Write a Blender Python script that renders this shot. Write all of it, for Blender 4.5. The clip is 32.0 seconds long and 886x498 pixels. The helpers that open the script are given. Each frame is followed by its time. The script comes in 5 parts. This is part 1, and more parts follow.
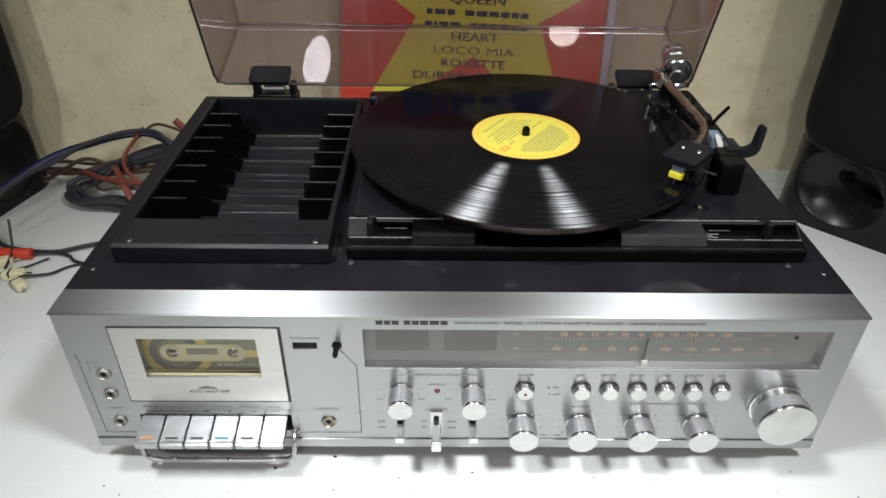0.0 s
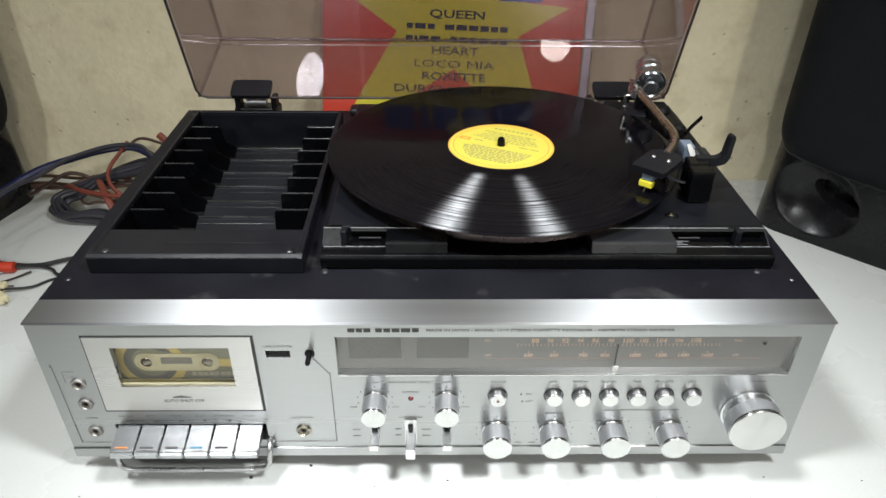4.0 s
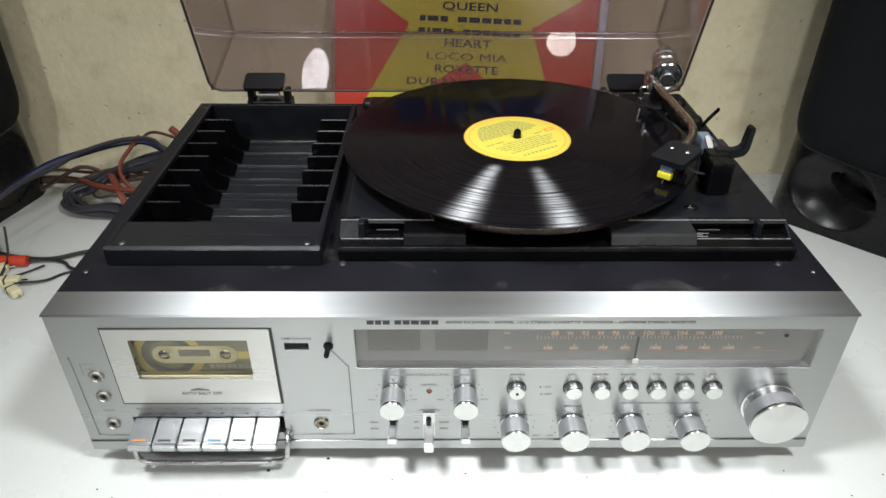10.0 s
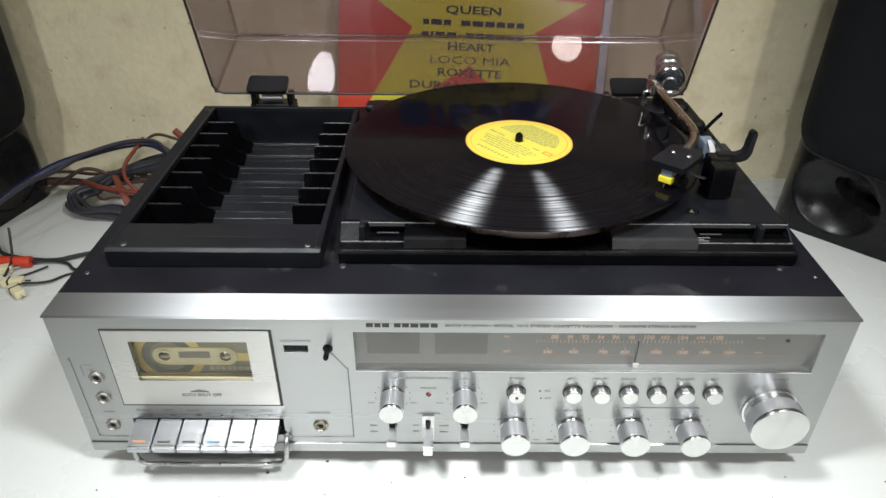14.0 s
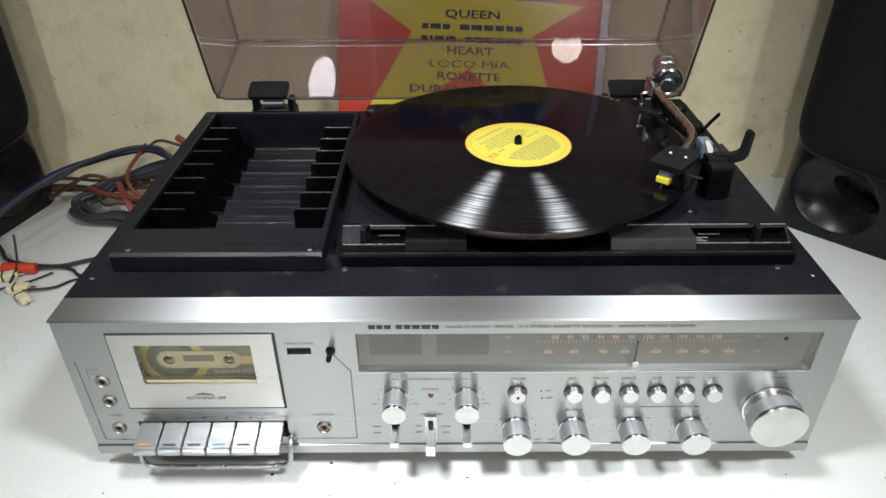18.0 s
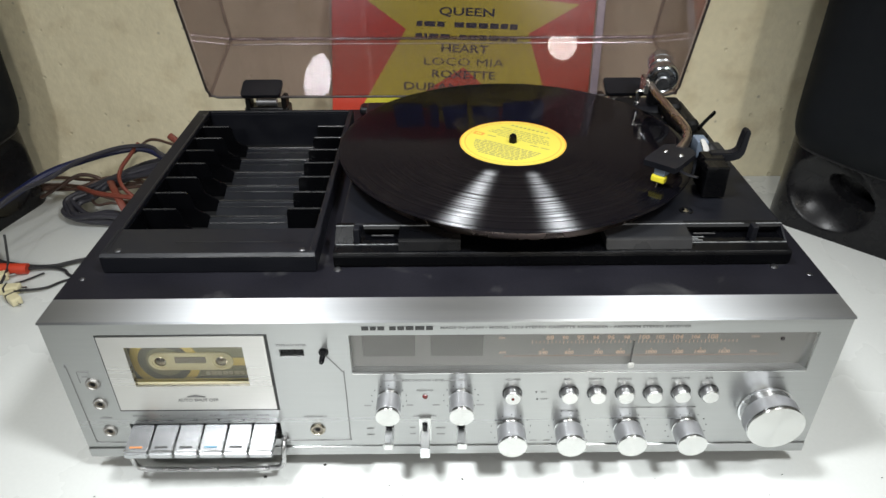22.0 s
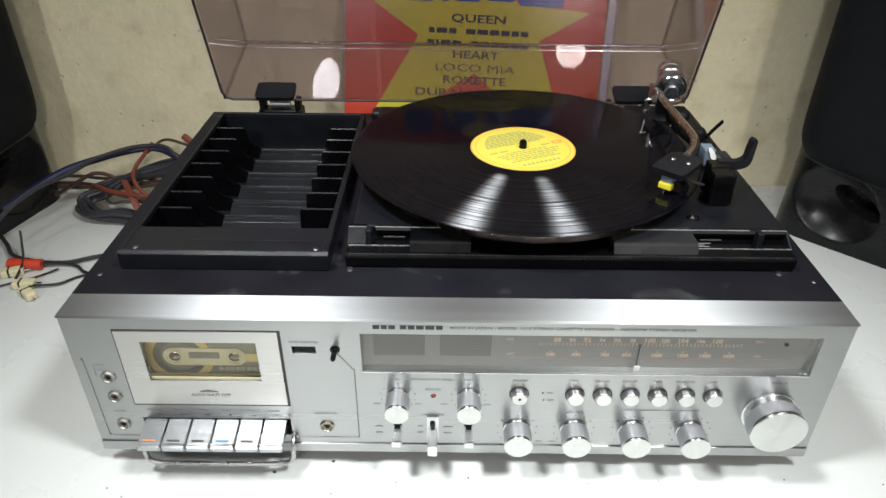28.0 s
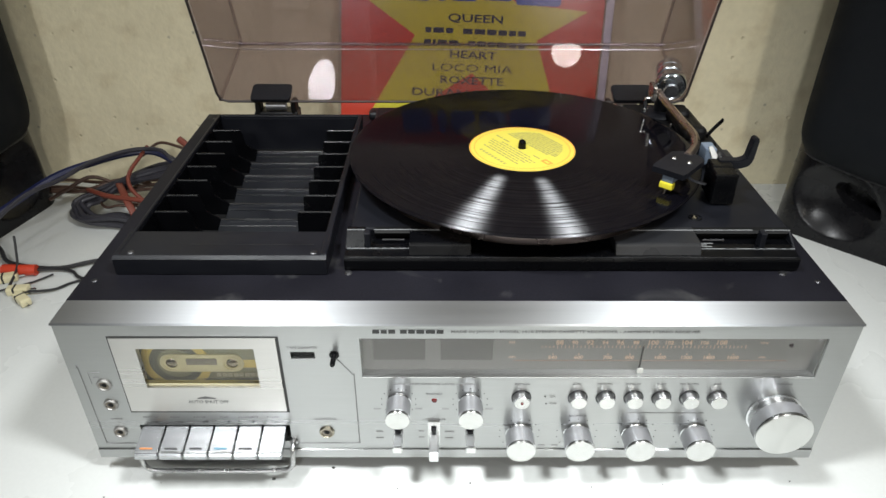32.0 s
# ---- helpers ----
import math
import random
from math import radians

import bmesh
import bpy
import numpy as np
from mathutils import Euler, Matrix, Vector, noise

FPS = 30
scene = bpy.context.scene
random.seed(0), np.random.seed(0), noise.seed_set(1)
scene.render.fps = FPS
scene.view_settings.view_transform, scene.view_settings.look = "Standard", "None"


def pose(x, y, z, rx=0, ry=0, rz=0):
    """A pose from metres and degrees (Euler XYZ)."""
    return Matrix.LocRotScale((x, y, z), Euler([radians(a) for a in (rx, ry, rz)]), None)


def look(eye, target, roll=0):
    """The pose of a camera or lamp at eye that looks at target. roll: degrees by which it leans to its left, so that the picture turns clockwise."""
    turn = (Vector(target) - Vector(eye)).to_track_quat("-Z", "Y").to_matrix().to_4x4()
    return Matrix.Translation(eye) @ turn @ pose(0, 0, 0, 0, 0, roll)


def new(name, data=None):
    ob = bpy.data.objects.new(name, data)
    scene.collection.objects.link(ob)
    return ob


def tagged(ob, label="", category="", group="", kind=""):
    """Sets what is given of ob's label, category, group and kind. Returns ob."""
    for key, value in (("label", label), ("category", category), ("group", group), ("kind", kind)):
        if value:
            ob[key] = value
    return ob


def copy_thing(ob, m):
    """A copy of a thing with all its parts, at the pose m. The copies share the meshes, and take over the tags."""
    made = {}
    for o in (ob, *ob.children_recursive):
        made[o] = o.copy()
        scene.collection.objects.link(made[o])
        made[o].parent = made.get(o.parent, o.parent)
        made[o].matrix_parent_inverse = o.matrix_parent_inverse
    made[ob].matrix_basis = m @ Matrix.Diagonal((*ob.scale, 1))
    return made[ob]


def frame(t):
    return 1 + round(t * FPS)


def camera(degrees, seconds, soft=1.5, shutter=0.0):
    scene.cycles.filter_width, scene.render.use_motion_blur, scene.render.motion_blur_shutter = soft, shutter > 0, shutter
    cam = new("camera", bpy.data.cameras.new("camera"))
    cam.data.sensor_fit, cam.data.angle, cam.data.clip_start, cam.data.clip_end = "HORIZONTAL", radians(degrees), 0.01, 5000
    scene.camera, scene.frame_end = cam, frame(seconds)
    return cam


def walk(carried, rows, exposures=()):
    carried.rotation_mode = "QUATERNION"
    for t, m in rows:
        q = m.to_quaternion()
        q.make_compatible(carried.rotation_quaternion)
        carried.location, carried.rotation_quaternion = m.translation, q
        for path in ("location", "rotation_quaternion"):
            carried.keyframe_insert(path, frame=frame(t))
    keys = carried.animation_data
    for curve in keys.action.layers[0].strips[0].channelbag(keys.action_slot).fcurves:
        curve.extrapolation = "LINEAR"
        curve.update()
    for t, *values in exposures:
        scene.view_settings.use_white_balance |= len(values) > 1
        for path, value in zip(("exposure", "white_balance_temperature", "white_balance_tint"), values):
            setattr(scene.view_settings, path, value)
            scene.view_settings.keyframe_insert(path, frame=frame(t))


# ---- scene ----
cam = camera(65.845, 32.0)
walk(cam, [
    (0.0, look((-0.0181, -0.3440, 0.4289), (-0.01121, 0.15149, 0.09062), 0.858)),
    (0.5, look((-0.0137, -0.3425, 0.4288), (-0.00942, 0.15527, 0.09384), 0.169)),
    (1.0, look((-0.0115, -0.3422, 0.4279), (-0.00762, 0.15687, 0.09483), 0.001)),
    (1.5, look((-0.0141, -0.3466, 0.4277), (-0.00935, 0.15404, 0.09709), 0.036)),
    (2.0, look((-0.0129, -0.3497, 0.4284), (-0.00643, 0.15185, 0.09922), 0.271)),
    (2.5, look((-0.0101, -0.3508, 0.4265), (-0.00321, 0.15118, 0.09781), 0.404)),
    (3.0, look((-0.0070, -0.3500, 0.4263), (0.00178, 0.15200, 0.09787), 0.608)),
    (3.5, look((-0.0043, -0.3519, 0.4286), (0.00497, 0.15040, 0.10058), 0.709)),
    (5.5, look((0.0065, -0.3461, 0.4264), (0.01912, 0.15735, 0.10023), 0.319)),
    (6.0, look((0.0060, -0.3442, 0.4252), (0.02062, 0.15885, 0.09851), 0.570)),
    (6.5, look((0.0050, -0.3437, 0.4248), (0.02182, 0.15865, 0.09716), 0.624)),
    (7.0, look((0.0048, -0.3427, 0.4237), (0.02241, 0.15827, 0.09405), 0.858)),
    (7.5, look((0.0065, -0.3426, 0.4228), (0.02430, 0.15752, 0.09182), 1.005)),
    (8.0, look((0.0062, -0.3429, 0.4228), (0.02294, 0.15617, 0.09019), 0.995)),
    (8.5, look((0.0024, -0.3453, 0.4242), (0.01804, 0.15357, 0.09126), 0.905)),
    (9.0, look((-0.0015, -0.3467, 0.4241), (0.01085, 0.15232, 0.09120), 0.696)),
    (9.5, look((-0.0080, -0.3495, 0.4230), (0.00264, 0.15072, 0.09181), 0.596)),
    (10.0, look((-0.0114, -0.3504, 0.4241), (-0.00493, 0.15060, 0.09399), 0.419)),
    (10.5, look((-0.0103, -0.3497, 0.4271), (-0.00604, 0.15317, 0.09976), 0.245)),
    (11.0, look((-0.0115, -0.3515, 0.4268), (-0.01070, 0.15152, 0.09965), 0.029)),
    (11.5, look((-0.0120, -0.3510, 0.4259), (-0.01260, 0.15267, 0.09981), 0.010)),
    (12.0, look((-0.0111, -0.3516, 0.4257), (-0.01244, 0.15272, 0.10067), 0.078)),
    (12.5, look((-0.0108, -0.3524, 0.4236), (-0.01018, 0.15254, 0.09950), 0.202)),
    (13.0, look((-0.0113, -0.3500, 0.4236), (-0.01099, 0.15384, 0.09786), 0.347)),
    (13.5, look((-0.0111, -0.3495, 0.4230), (-0.01010, 0.15405, 0.09670), 0.440)),
    (14.0, look((-0.0077, -0.3505, 0.4237), (-0.00597, 0.15226, 0.09626), 0.425)),
    (14.5, look((-0.0071, -0.3507, 0.4233), (-0.00550, 0.15116, 0.09449), 0.383)),
    (16.5, look((-0.0088, -0.3544, 0.4246), (-0.01017, 0.14774, 0.09625), -0.230)),
    (17.0, look((-0.0075, -0.3555, 0.4244), (-0.00810, 0.14758, 0.09733), -0.303)),
    (17.5, look((-0.0087, -0.3556, 0.4243), (-0.01028, 0.14749, 0.09734), -0.348)),
    (18.0, look((-0.0064, -0.3549, 0.4261), (-0.00678, 0.14916, 0.10067), -0.282)),
    (18.5, look((-0.0062, -0.3528, 0.4244), (-0.00652, 0.15124, 0.09886), -0.294)),
    (19.0, look((-0.0051, -0.3514, 0.4235), (-0.00495, 0.15222, 0.09733), -0.330)),
    (19.5, look((-0.0047, -0.3506, 0.4245), (-0.00425, 0.15267, 0.09773), -0.320)),
    (20.0, look((-0.0056, -0.3506, 0.4247), (-0.00466, 0.15219, 0.09725), -0.311)),
    (20.5, look((-0.0063, -0.3512, 0.4248), (-0.00505, 0.15126, 0.09697), -0.339)),
    (21.0, look((-0.0060, -0.3514, 0.4247), (-0.00387, 0.15146, 0.09741), -0.247)),
    (21.5, look((-0.0059, -0.3512, 0.4245), (-0.00391, 0.15169, 0.09726), -0.354)),
    (22.0, look((-0.0047, -0.3504, 0.4252), (-0.00190, 0.15257, 0.09804), -0.224)),
    (22.5, look((-0.0038, -0.3502, 0.4260), (-0.00135, 0.15288, 0.09906), -0.186)),
    (23.0, look((-0.0037, -0.3502, 0.4262), (-0.00117, 0.15322, 0.09968), -0.183)),
    (23.5, look((-0.0032, -0.3523, 0.4271), (-0.00042, 0.15238, 0.10259), -0.412)),
    (24.0, look((-0.0040, -0.3532, 0.4276), (-0.00168, 0.15186, 0.10359), -0.355)),
    (24.5, look((-0.0017, -0.3536, 0.4272), (0.00089, 0.15197, 0.10414), -0.525)),
    (25.0, look((0.0012, -0.3526, 0.4264), (0.00397, 0.15309, 0.10347), -0.695)),
    (25.5, look((-0.0004, -0.3527, 0.4265), (0.00237, 0.15257, 0.10292), -0.780)),
    (27.5, look((-0.0119, -0.3595, 0.4274), (-0.01207, 0.14551, 0.10343), 0.605)),
    (28.0, look((-0.0093, -0.3597, 0.4279), (-0.01018, 0.14590, 0.10492), 0.551)),
    (28.5, look((-0.0067, -0.3570, 0.4265), (-0.00687, 0.14895, 0.10400), 0.326)),
    (29.0, look((-0.0084, -0.3541, 0.4245), (-0.01017, 0.15162, 0.10173), 0.140)),
    (29.5, look((-0.0115, -0.3526, 0.4251), (-0.01316, 0.15288, 0.10193), 0.124)),
    (30.0, look((-0.0158, -0.3526, 0.4244), (-0.01810, 0.15256, 0.10061), 0.194)),
    (30.5, look((-0.0116, -0.3517, 0.4243), (-0.01366, 0.15339, 0.10047), 0.031)),
    (31.0, look((-0.0100, -0.3520, 0.4248), (-0.01032, 0.15306, 0.10087), 0.126)),
    (31.5, look((-0.0094, -0.3524, 0.4250), (-0.00859, 0.15275, 0.10124), 0.109)),
    (32.0, look((-0.0114, -0.3533, 0.4259), (-0.00959, 0.15238, 0.10300), 0.194)),
], exposures=((0.0, -0.26), (0.6, -0.14), (1.2, -0.06), (3.0, -0.04), (7.6, -0.04), (9.0, -0.08), (10.0, -0.12), (11.2, -0.06), (14.5, -0.06), (16.8, -0.14), (19.2, -0.14), (20.6, -0.07), (24.0, -0.04), (32.0, -0.04)))

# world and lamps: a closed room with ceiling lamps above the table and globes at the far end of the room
world = bpy.data.worlds.new("world")
scene.world = world
world.use_nodes = True
world.node_tree.nodes["Background"].inputs[0].default_value = (0.75, 0.8, 0.9, 1)
world.node_tree.nodes["Background"].inputs[1].default_value = 0.02


def disc_lamp(name, at, target, watts, size, colour, spread):
    lamp = bpy.data.lights.new(name, "AREA")
    lamp.shape, lamp.size, lamp.energy, lamp.color, lamp.spread = "DISK", size, watts, colour, radians(spread)
    ob = new(name, lamp)
    ob.matrix_world = look(at, target)
    return ob


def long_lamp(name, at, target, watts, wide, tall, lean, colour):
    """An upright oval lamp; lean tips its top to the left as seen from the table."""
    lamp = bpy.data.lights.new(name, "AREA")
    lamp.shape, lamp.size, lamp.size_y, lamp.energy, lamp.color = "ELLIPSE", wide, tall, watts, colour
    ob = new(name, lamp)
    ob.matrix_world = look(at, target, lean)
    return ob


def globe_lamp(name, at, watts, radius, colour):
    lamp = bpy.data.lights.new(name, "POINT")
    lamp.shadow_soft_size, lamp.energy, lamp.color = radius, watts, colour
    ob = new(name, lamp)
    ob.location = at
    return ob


disc_lamp("hanging_lamp", (-0.398, -0.13, 1.17), (0.05, 0.0, 0.06), 2.0, 0.20, (0.945, 0.975, 0.985), 60)
disc_lamp("hanging_lamp", (0.465, -0.29, 1.17), (-0.02, -0.06, 0.05), 2.35, 0.20, (0.945, 0.975, 0.985), 66)
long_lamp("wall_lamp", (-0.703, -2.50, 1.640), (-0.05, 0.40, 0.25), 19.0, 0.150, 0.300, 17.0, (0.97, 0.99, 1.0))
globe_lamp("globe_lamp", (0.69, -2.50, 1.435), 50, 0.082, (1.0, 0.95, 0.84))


# ---- materials ----
def mat(name, colour, rough=0.5, metal=0.0, var=0.12, scale=40.0, bump=0.0, bscale=400.0, stretch=(1, 1, 1),
        rvar=0.1, specular=0.5, coat=0.0):
    """A principled material whose colour and gloss vary at two scales, with fine relief."""
    m = bpy.data.materials.new(name)
    m.use_nodes = True
    nt = m.node_tree
    n, l = nt.nodes, nt.links
    b = n["Principled BSDF"]
    b.inputs["Roughness"].default_value = rough
    b.inputs["Metallic"].default_value = metal
    b.inputs["Specular IOR Level"].default_value = specular
    b.inputs["Coat Weight"].default_value = coat
    tc, mp = n.new("ShaderNodeTexCoord"), n.new("ShaderNodeMapping")
    mp.inputs["Scale"].default_value = stretch
    l.new(tc.outputs["Object"], mp.inputs["Vector"])
    big, fine = n.new("ShaderNodeTexNoise"), n.new("ShaderNodeTexNoise")
    big.inputs["Scale"].default_value, big.inputs["Detail"].default_value = scale, 5
    fine.inputs["Scale"].default_value, fine.inputs["Detail"].default_value = bscale, 3
    for t in (big, fine):
        l.new(mp.outputs["Vector"], t.inputs["Vector"])
    add = n.new("ShaderNodeMath")
    add.operation = "ADD"
    l.new(big.outputs["Fac"], add.inputs[0])
    l.new(fine.outputs["Fac"], add.inputs[1])
    ramp = n.new("ShaderNodeMapRange")
    ramp.inputs["From Min"].default_value, ramp.inputs["From Max"].default_value = 0.6, 1.4
    ramp.inputs["To Min"].default_value, ramp.inputs["To Max"].default_value = 1 - var, 1 + var
    l.new(add.outputs[0], ramp.inputs["Value"])
    mul = n.new("ShaderNodeVectorMath")
    mul.operation = "SCALE"
    mul.inputs[0].default_value = colour
    l.new(ramp.outputs[0], mul.inputs["Scale"])
    l.new(mul.outputs[0], b.inputs["Base Color"])
    rr = n.new("ShaderNodeMapRange")
    rr.inputs["From Min"].default_value, rr.inputs["From Max"].default_value = 0.3, 0.7
    rr.inputs["To Min"].default_value, rr.inputs["To Max"].default_value = max(rough - rvar, 0.02), min(rough + rvar, 1)
    l.new(big.outputs["Fac"], rr.inputs["Value"])
    l.new(rr.outputs[0], b.inputs["Roughness"])
    if bump:
        bp = n.new("ShaderNodeBump")
        bp.inputs["Strength"].default_value, bp.inputs["Distance"].default_value = 1.0, bump
        l.new(fine.outputs["Fac"], bp.inputs["Height"])
        l.new(bp.outputs[0], b.inputs["Normal"])
    return m


def spun(name, colour, rough):
    """Turned aluminium: brushed round the knob's axis (local y)."""
    m = mat(name, colour, rough, 1.0, var=0.015, scale=60, rvar=0.01)
    n, l = m.node_tree.nodes, m.node_tree.links
    b = n["Principled BSDF"]
    b.inputs["Anisotropic"].default_value = 0.93
    b.inputs["Anisotropic Rotation"].default_value = 0.25
    t = n.new("ShaderNodeTangent")
    t.direction_type, t.axis = "RADIAL", "Y"
    l.new(t.outputs[0], b.inputs["Tangent"])
    return m


def brushed(name, colour, rough, aniso=0.85):
    """Sheet aluminium brushed along x."""
    m = mat(name, colour, rough, 1.0, var=0.035, scale=30, bscale=900, stretch=(0.02, 1, 1), rvar=0.04, bump=0.00002)
    n, l = m.node_tree.nodes, m.node_tree.links
    b = n["Principled BSDF"]
    b.inputs["Anisotropic"].default_value = aniso
    t = n.new("ShaderNodeTangent")
    t.direction_type, t.axis = "RADIAL", "X"
    l.new(t.outputs[0], b.inputs["Tangent"])
    return m


def see_through(name, tint, gloss_rough=0.02, strength=1.0):
    """Thin clear or smoked plastic: tinted view through, mirror gloss by Fresnel."""
    m = bpy.data.materials.new(name)
    m.use_nodes = True
    n, l = m.node_tree.nodes, m.node_tree.links
    n.remove(n["Principled BSDF"])
    tr, gl, mix, lw = (n.new("ShaderNodeBsdfTransparent"), n.new("ShaderNodeBsdfAnisotropic"), n.new("ShaderNodeMixShader"),
                       n.new("ShaderNodeLayerWeight"))
    tr.inputs["Color"].default_value = (*tint, 1)
    gl.inputs["Roughness"].default_value = gloss_rough
    power, sc = n.new("ShaderNodeMath"), n.new("ShaderNodeMath")
    power.operation, power.inputs[1].default_value = "POWER", 5.0
    sc.operation, sc.use_clamp = "MULTIPLY_ADD", True
    sc.inputs[1].default_value, sc.inputs[2].default_value = 0.9 * strength, 0.04 * strength
    lw.inputs["Blend"].default_value = 0.5
    l.new(lw.outputs["Facing"], power.inputs[0])
    l.new(power.outputs[0], sc.inputs[0])
    l.new(sc.outputs[0], mix.inputs[0])
    l.new(tr.outputs[0], mix.inputs[1])
    l.new(gl.outputs[0], mix.inputs[2])
    l.new(mix.outputs[0], n["Material Output"].inputs["Surface"])
    return m


def vinyl():
    """Grooved black record: clear sheen, and a sheen spread across the grooves in bands by track."""
    m = bpy.data.materials.new("vinyl")
    m.use_nodes = True
    n, l = m.node_tree.nodes, m.node_tree.links
    b = n["Principled BSDF"]
    b.inputs["Base Color"].default_value = (0.0026, 0.0024, 0.0036, 1)
    b.inputs["Roughness"].default_value = 0.05
    b.inputs["Specular IOR Level"].default_value = 0.105
    tc, ln = n.new("ShaderNodeTexCoord"), n.new("ShaderNodeVectorMath")
    ln.operation = "LENGTH"
    flat = n.new("ShaderNodeVectorMath")
    flat.operation = "MULTIPLY"
    flat.inputs[1].default_value = (1, 1, 0)
    l.new(tc.outputs["Object"], flat.inputs[0])
    l.new(flat.outputs[0], ln.inputs[0])
    rings = n.new("ShaderNodeTexNoise")
    rings.noise_dimensions = "1D"
    rings.inputs["Scale"].default_value, rings.inputs["Detail"].default_value = 330, 6
    rings.inputs["Roughness"].default_value = 0.75
    l.new(ln.outputs["Value"], rings.inputs["W"])
    wobble = n.new("ShaderNodeTexNoise")
    wobble.inputs["Scale"].default_value, wobble.inputs["Detail"].default_value = 60, 4
    l.new(tc.outputs["Object"], wobble.inputs["Vector"])
    tg = n.new("ShaderNodeTangent")
    tg.direction_type, tg.axis = "RADIAL", "Z"
    out_dir, unit = n.new("ShaderNodeVectorTransform"), n.new("ShaderNodeVectorMath")
    out_dir.vector_type, out_dir.convert_from, out_dir.convert_to = "VECTOR", "OBJECT", "WORLD"
    unit.operation = "NORMALIZE"
    l.new(flat.outputs[0], unit.inputs[0])
    l.new(unit.outputs[0], out_dir.inputs[0])
    walls = []
    for lean, share in ((VINYL_LEAN, 1.0), (-VINYL_LEAN, 0.12)):
        # one lobe for each wall of the groove; the inner wall's shading is set by its low share
        side, tilt = n.new("ShaderNodeVectorMath"), n.new("ShaderNodeVectorMath")
        side.operation, tilt.operation = "SCALE", "ADD"
        side.inputs["Scale"].default_value = math.tan(radians(lean))
        tilt.inputs[1].default_value = (0, 0, 1)
        l.new(out_dir.outputs[0], side.inputs[0])
        l.new(side.outputs[0], tilt.inputs[0])
        norm = n.new("ShaderNodeVectorMath")
        norm.operation = "NORMALIZE"
        l.new(tilt.outputs[0], norm.inputs[0])
        gl = n.new("ShaderNodeBsdfAnisotropic")
        gl.distribution = "BECKMANN"
        gl.inputs["Anisotropy"].default_value = VINYL_ANISO
        gl.inputs["Roughness"].default_value = VINYL_ROUGH
        gl.inputs["Color"].default_value = (0.96, 0.97, 1, 1)
        l.new(tg.outputs[0], gl.inputs["Tangent"])
        l.new(norm.outputs[0], gl.inputs["Normal"])
        # neighbouring groove walls mask slanting views
        open_view, clear, square = n.new("ShaderNodeLayerWeight"), n.new("ShaderNodeMath"), n.new("ShaderNodeMath")
        open_view.inputs["Blend"].default_value = 0.5
        clear.operation, clear.inputs[0].default_value = "SUBTRACT", 1.0
        square.operation, square.inputs[1].default_value = "POWER", 1.7
        l.new(norm.outputs[0], open_view.inputs["Normal"])
        l.new(open_view.outputs["Facing"], clear.inputs[1])
        l.new(clear.outputs[0], square.inputs[0])
        masked = n.new("ShaderNodeMath")
        masked.operation, masked.inputs[1].default_value = "MULTIPLY", share
        l.new(square.outputs[0], masked.inputs[0])
        walls.append((gl, masked))
    fac = n.new("ShaderNodeMapRange")
    fac.inputs["From Min"].default_value, fac.inputs["From Max"].default_value = 0.38, 0.62
    fac.inputs["To Min"].default_value, fac.inputs["To Max"].default_value = VINYL_MIX * 0.22, VINYL_MIX * 1.75
    l.new(rings.outputs["Fac"], fac.inputs["Value"])
    prod = n.new("ShaderNodeMath")
    prod.operation = "MULTIPLY"
    w2 = n.new("ShaderNodeMapRange")
    w2.inputs["From Min"].default_value, w2.inputs["From Max"].default_value = 0.3, 0.7
    w2.inputs["To Min"].default_value, w2.inputs["To Max"].default_value = 0.75, 1.25
    l.new(wobble.outputs["Fac"], w2.inputs["Value"])
    l.new(fac.outputs[0], prod.inputs[0])
    l.new(w2.outputs[0], prod.inputs[1])
    # no grooves in the smooth land round the label
    land, grooved = n.new("ShaderNodeMapRange"), n.new("ShaderNodeMath")
    land.inputs["From Min"].default_value, land.inputs["From Max"].default_value = 0.056, 0.064
    grooved.operation = "MULTIPLY"
    l.new(ln.outputs["Value"], land.inputs["Value"])
    l.new(prod.outputs[0], grooved.inputs[0])
    l.new(land.outputs[0], grooved.inputs[1])
    last = b
    for gl, weight in walls:
        mix, share = n.new("ShaderNodeMixShader"), n.new("ShaderNodeMath")
        share.operation = "MULTIPLY"
        l.new(grooved.outputs[0], share.inputs[0])
        l.new(weight.outputs[0], share.inputs[1])
        l.new(share.outputs[0], mix.inputs[0])
        l.new(last.outputs[0], mix.inputs[1])
        l.new(gl.outputs[0], mix.inputs[2])
        last = mix
    l.new(last.outputs[0], n["Material Output"].inputs["Surface"])
    return m


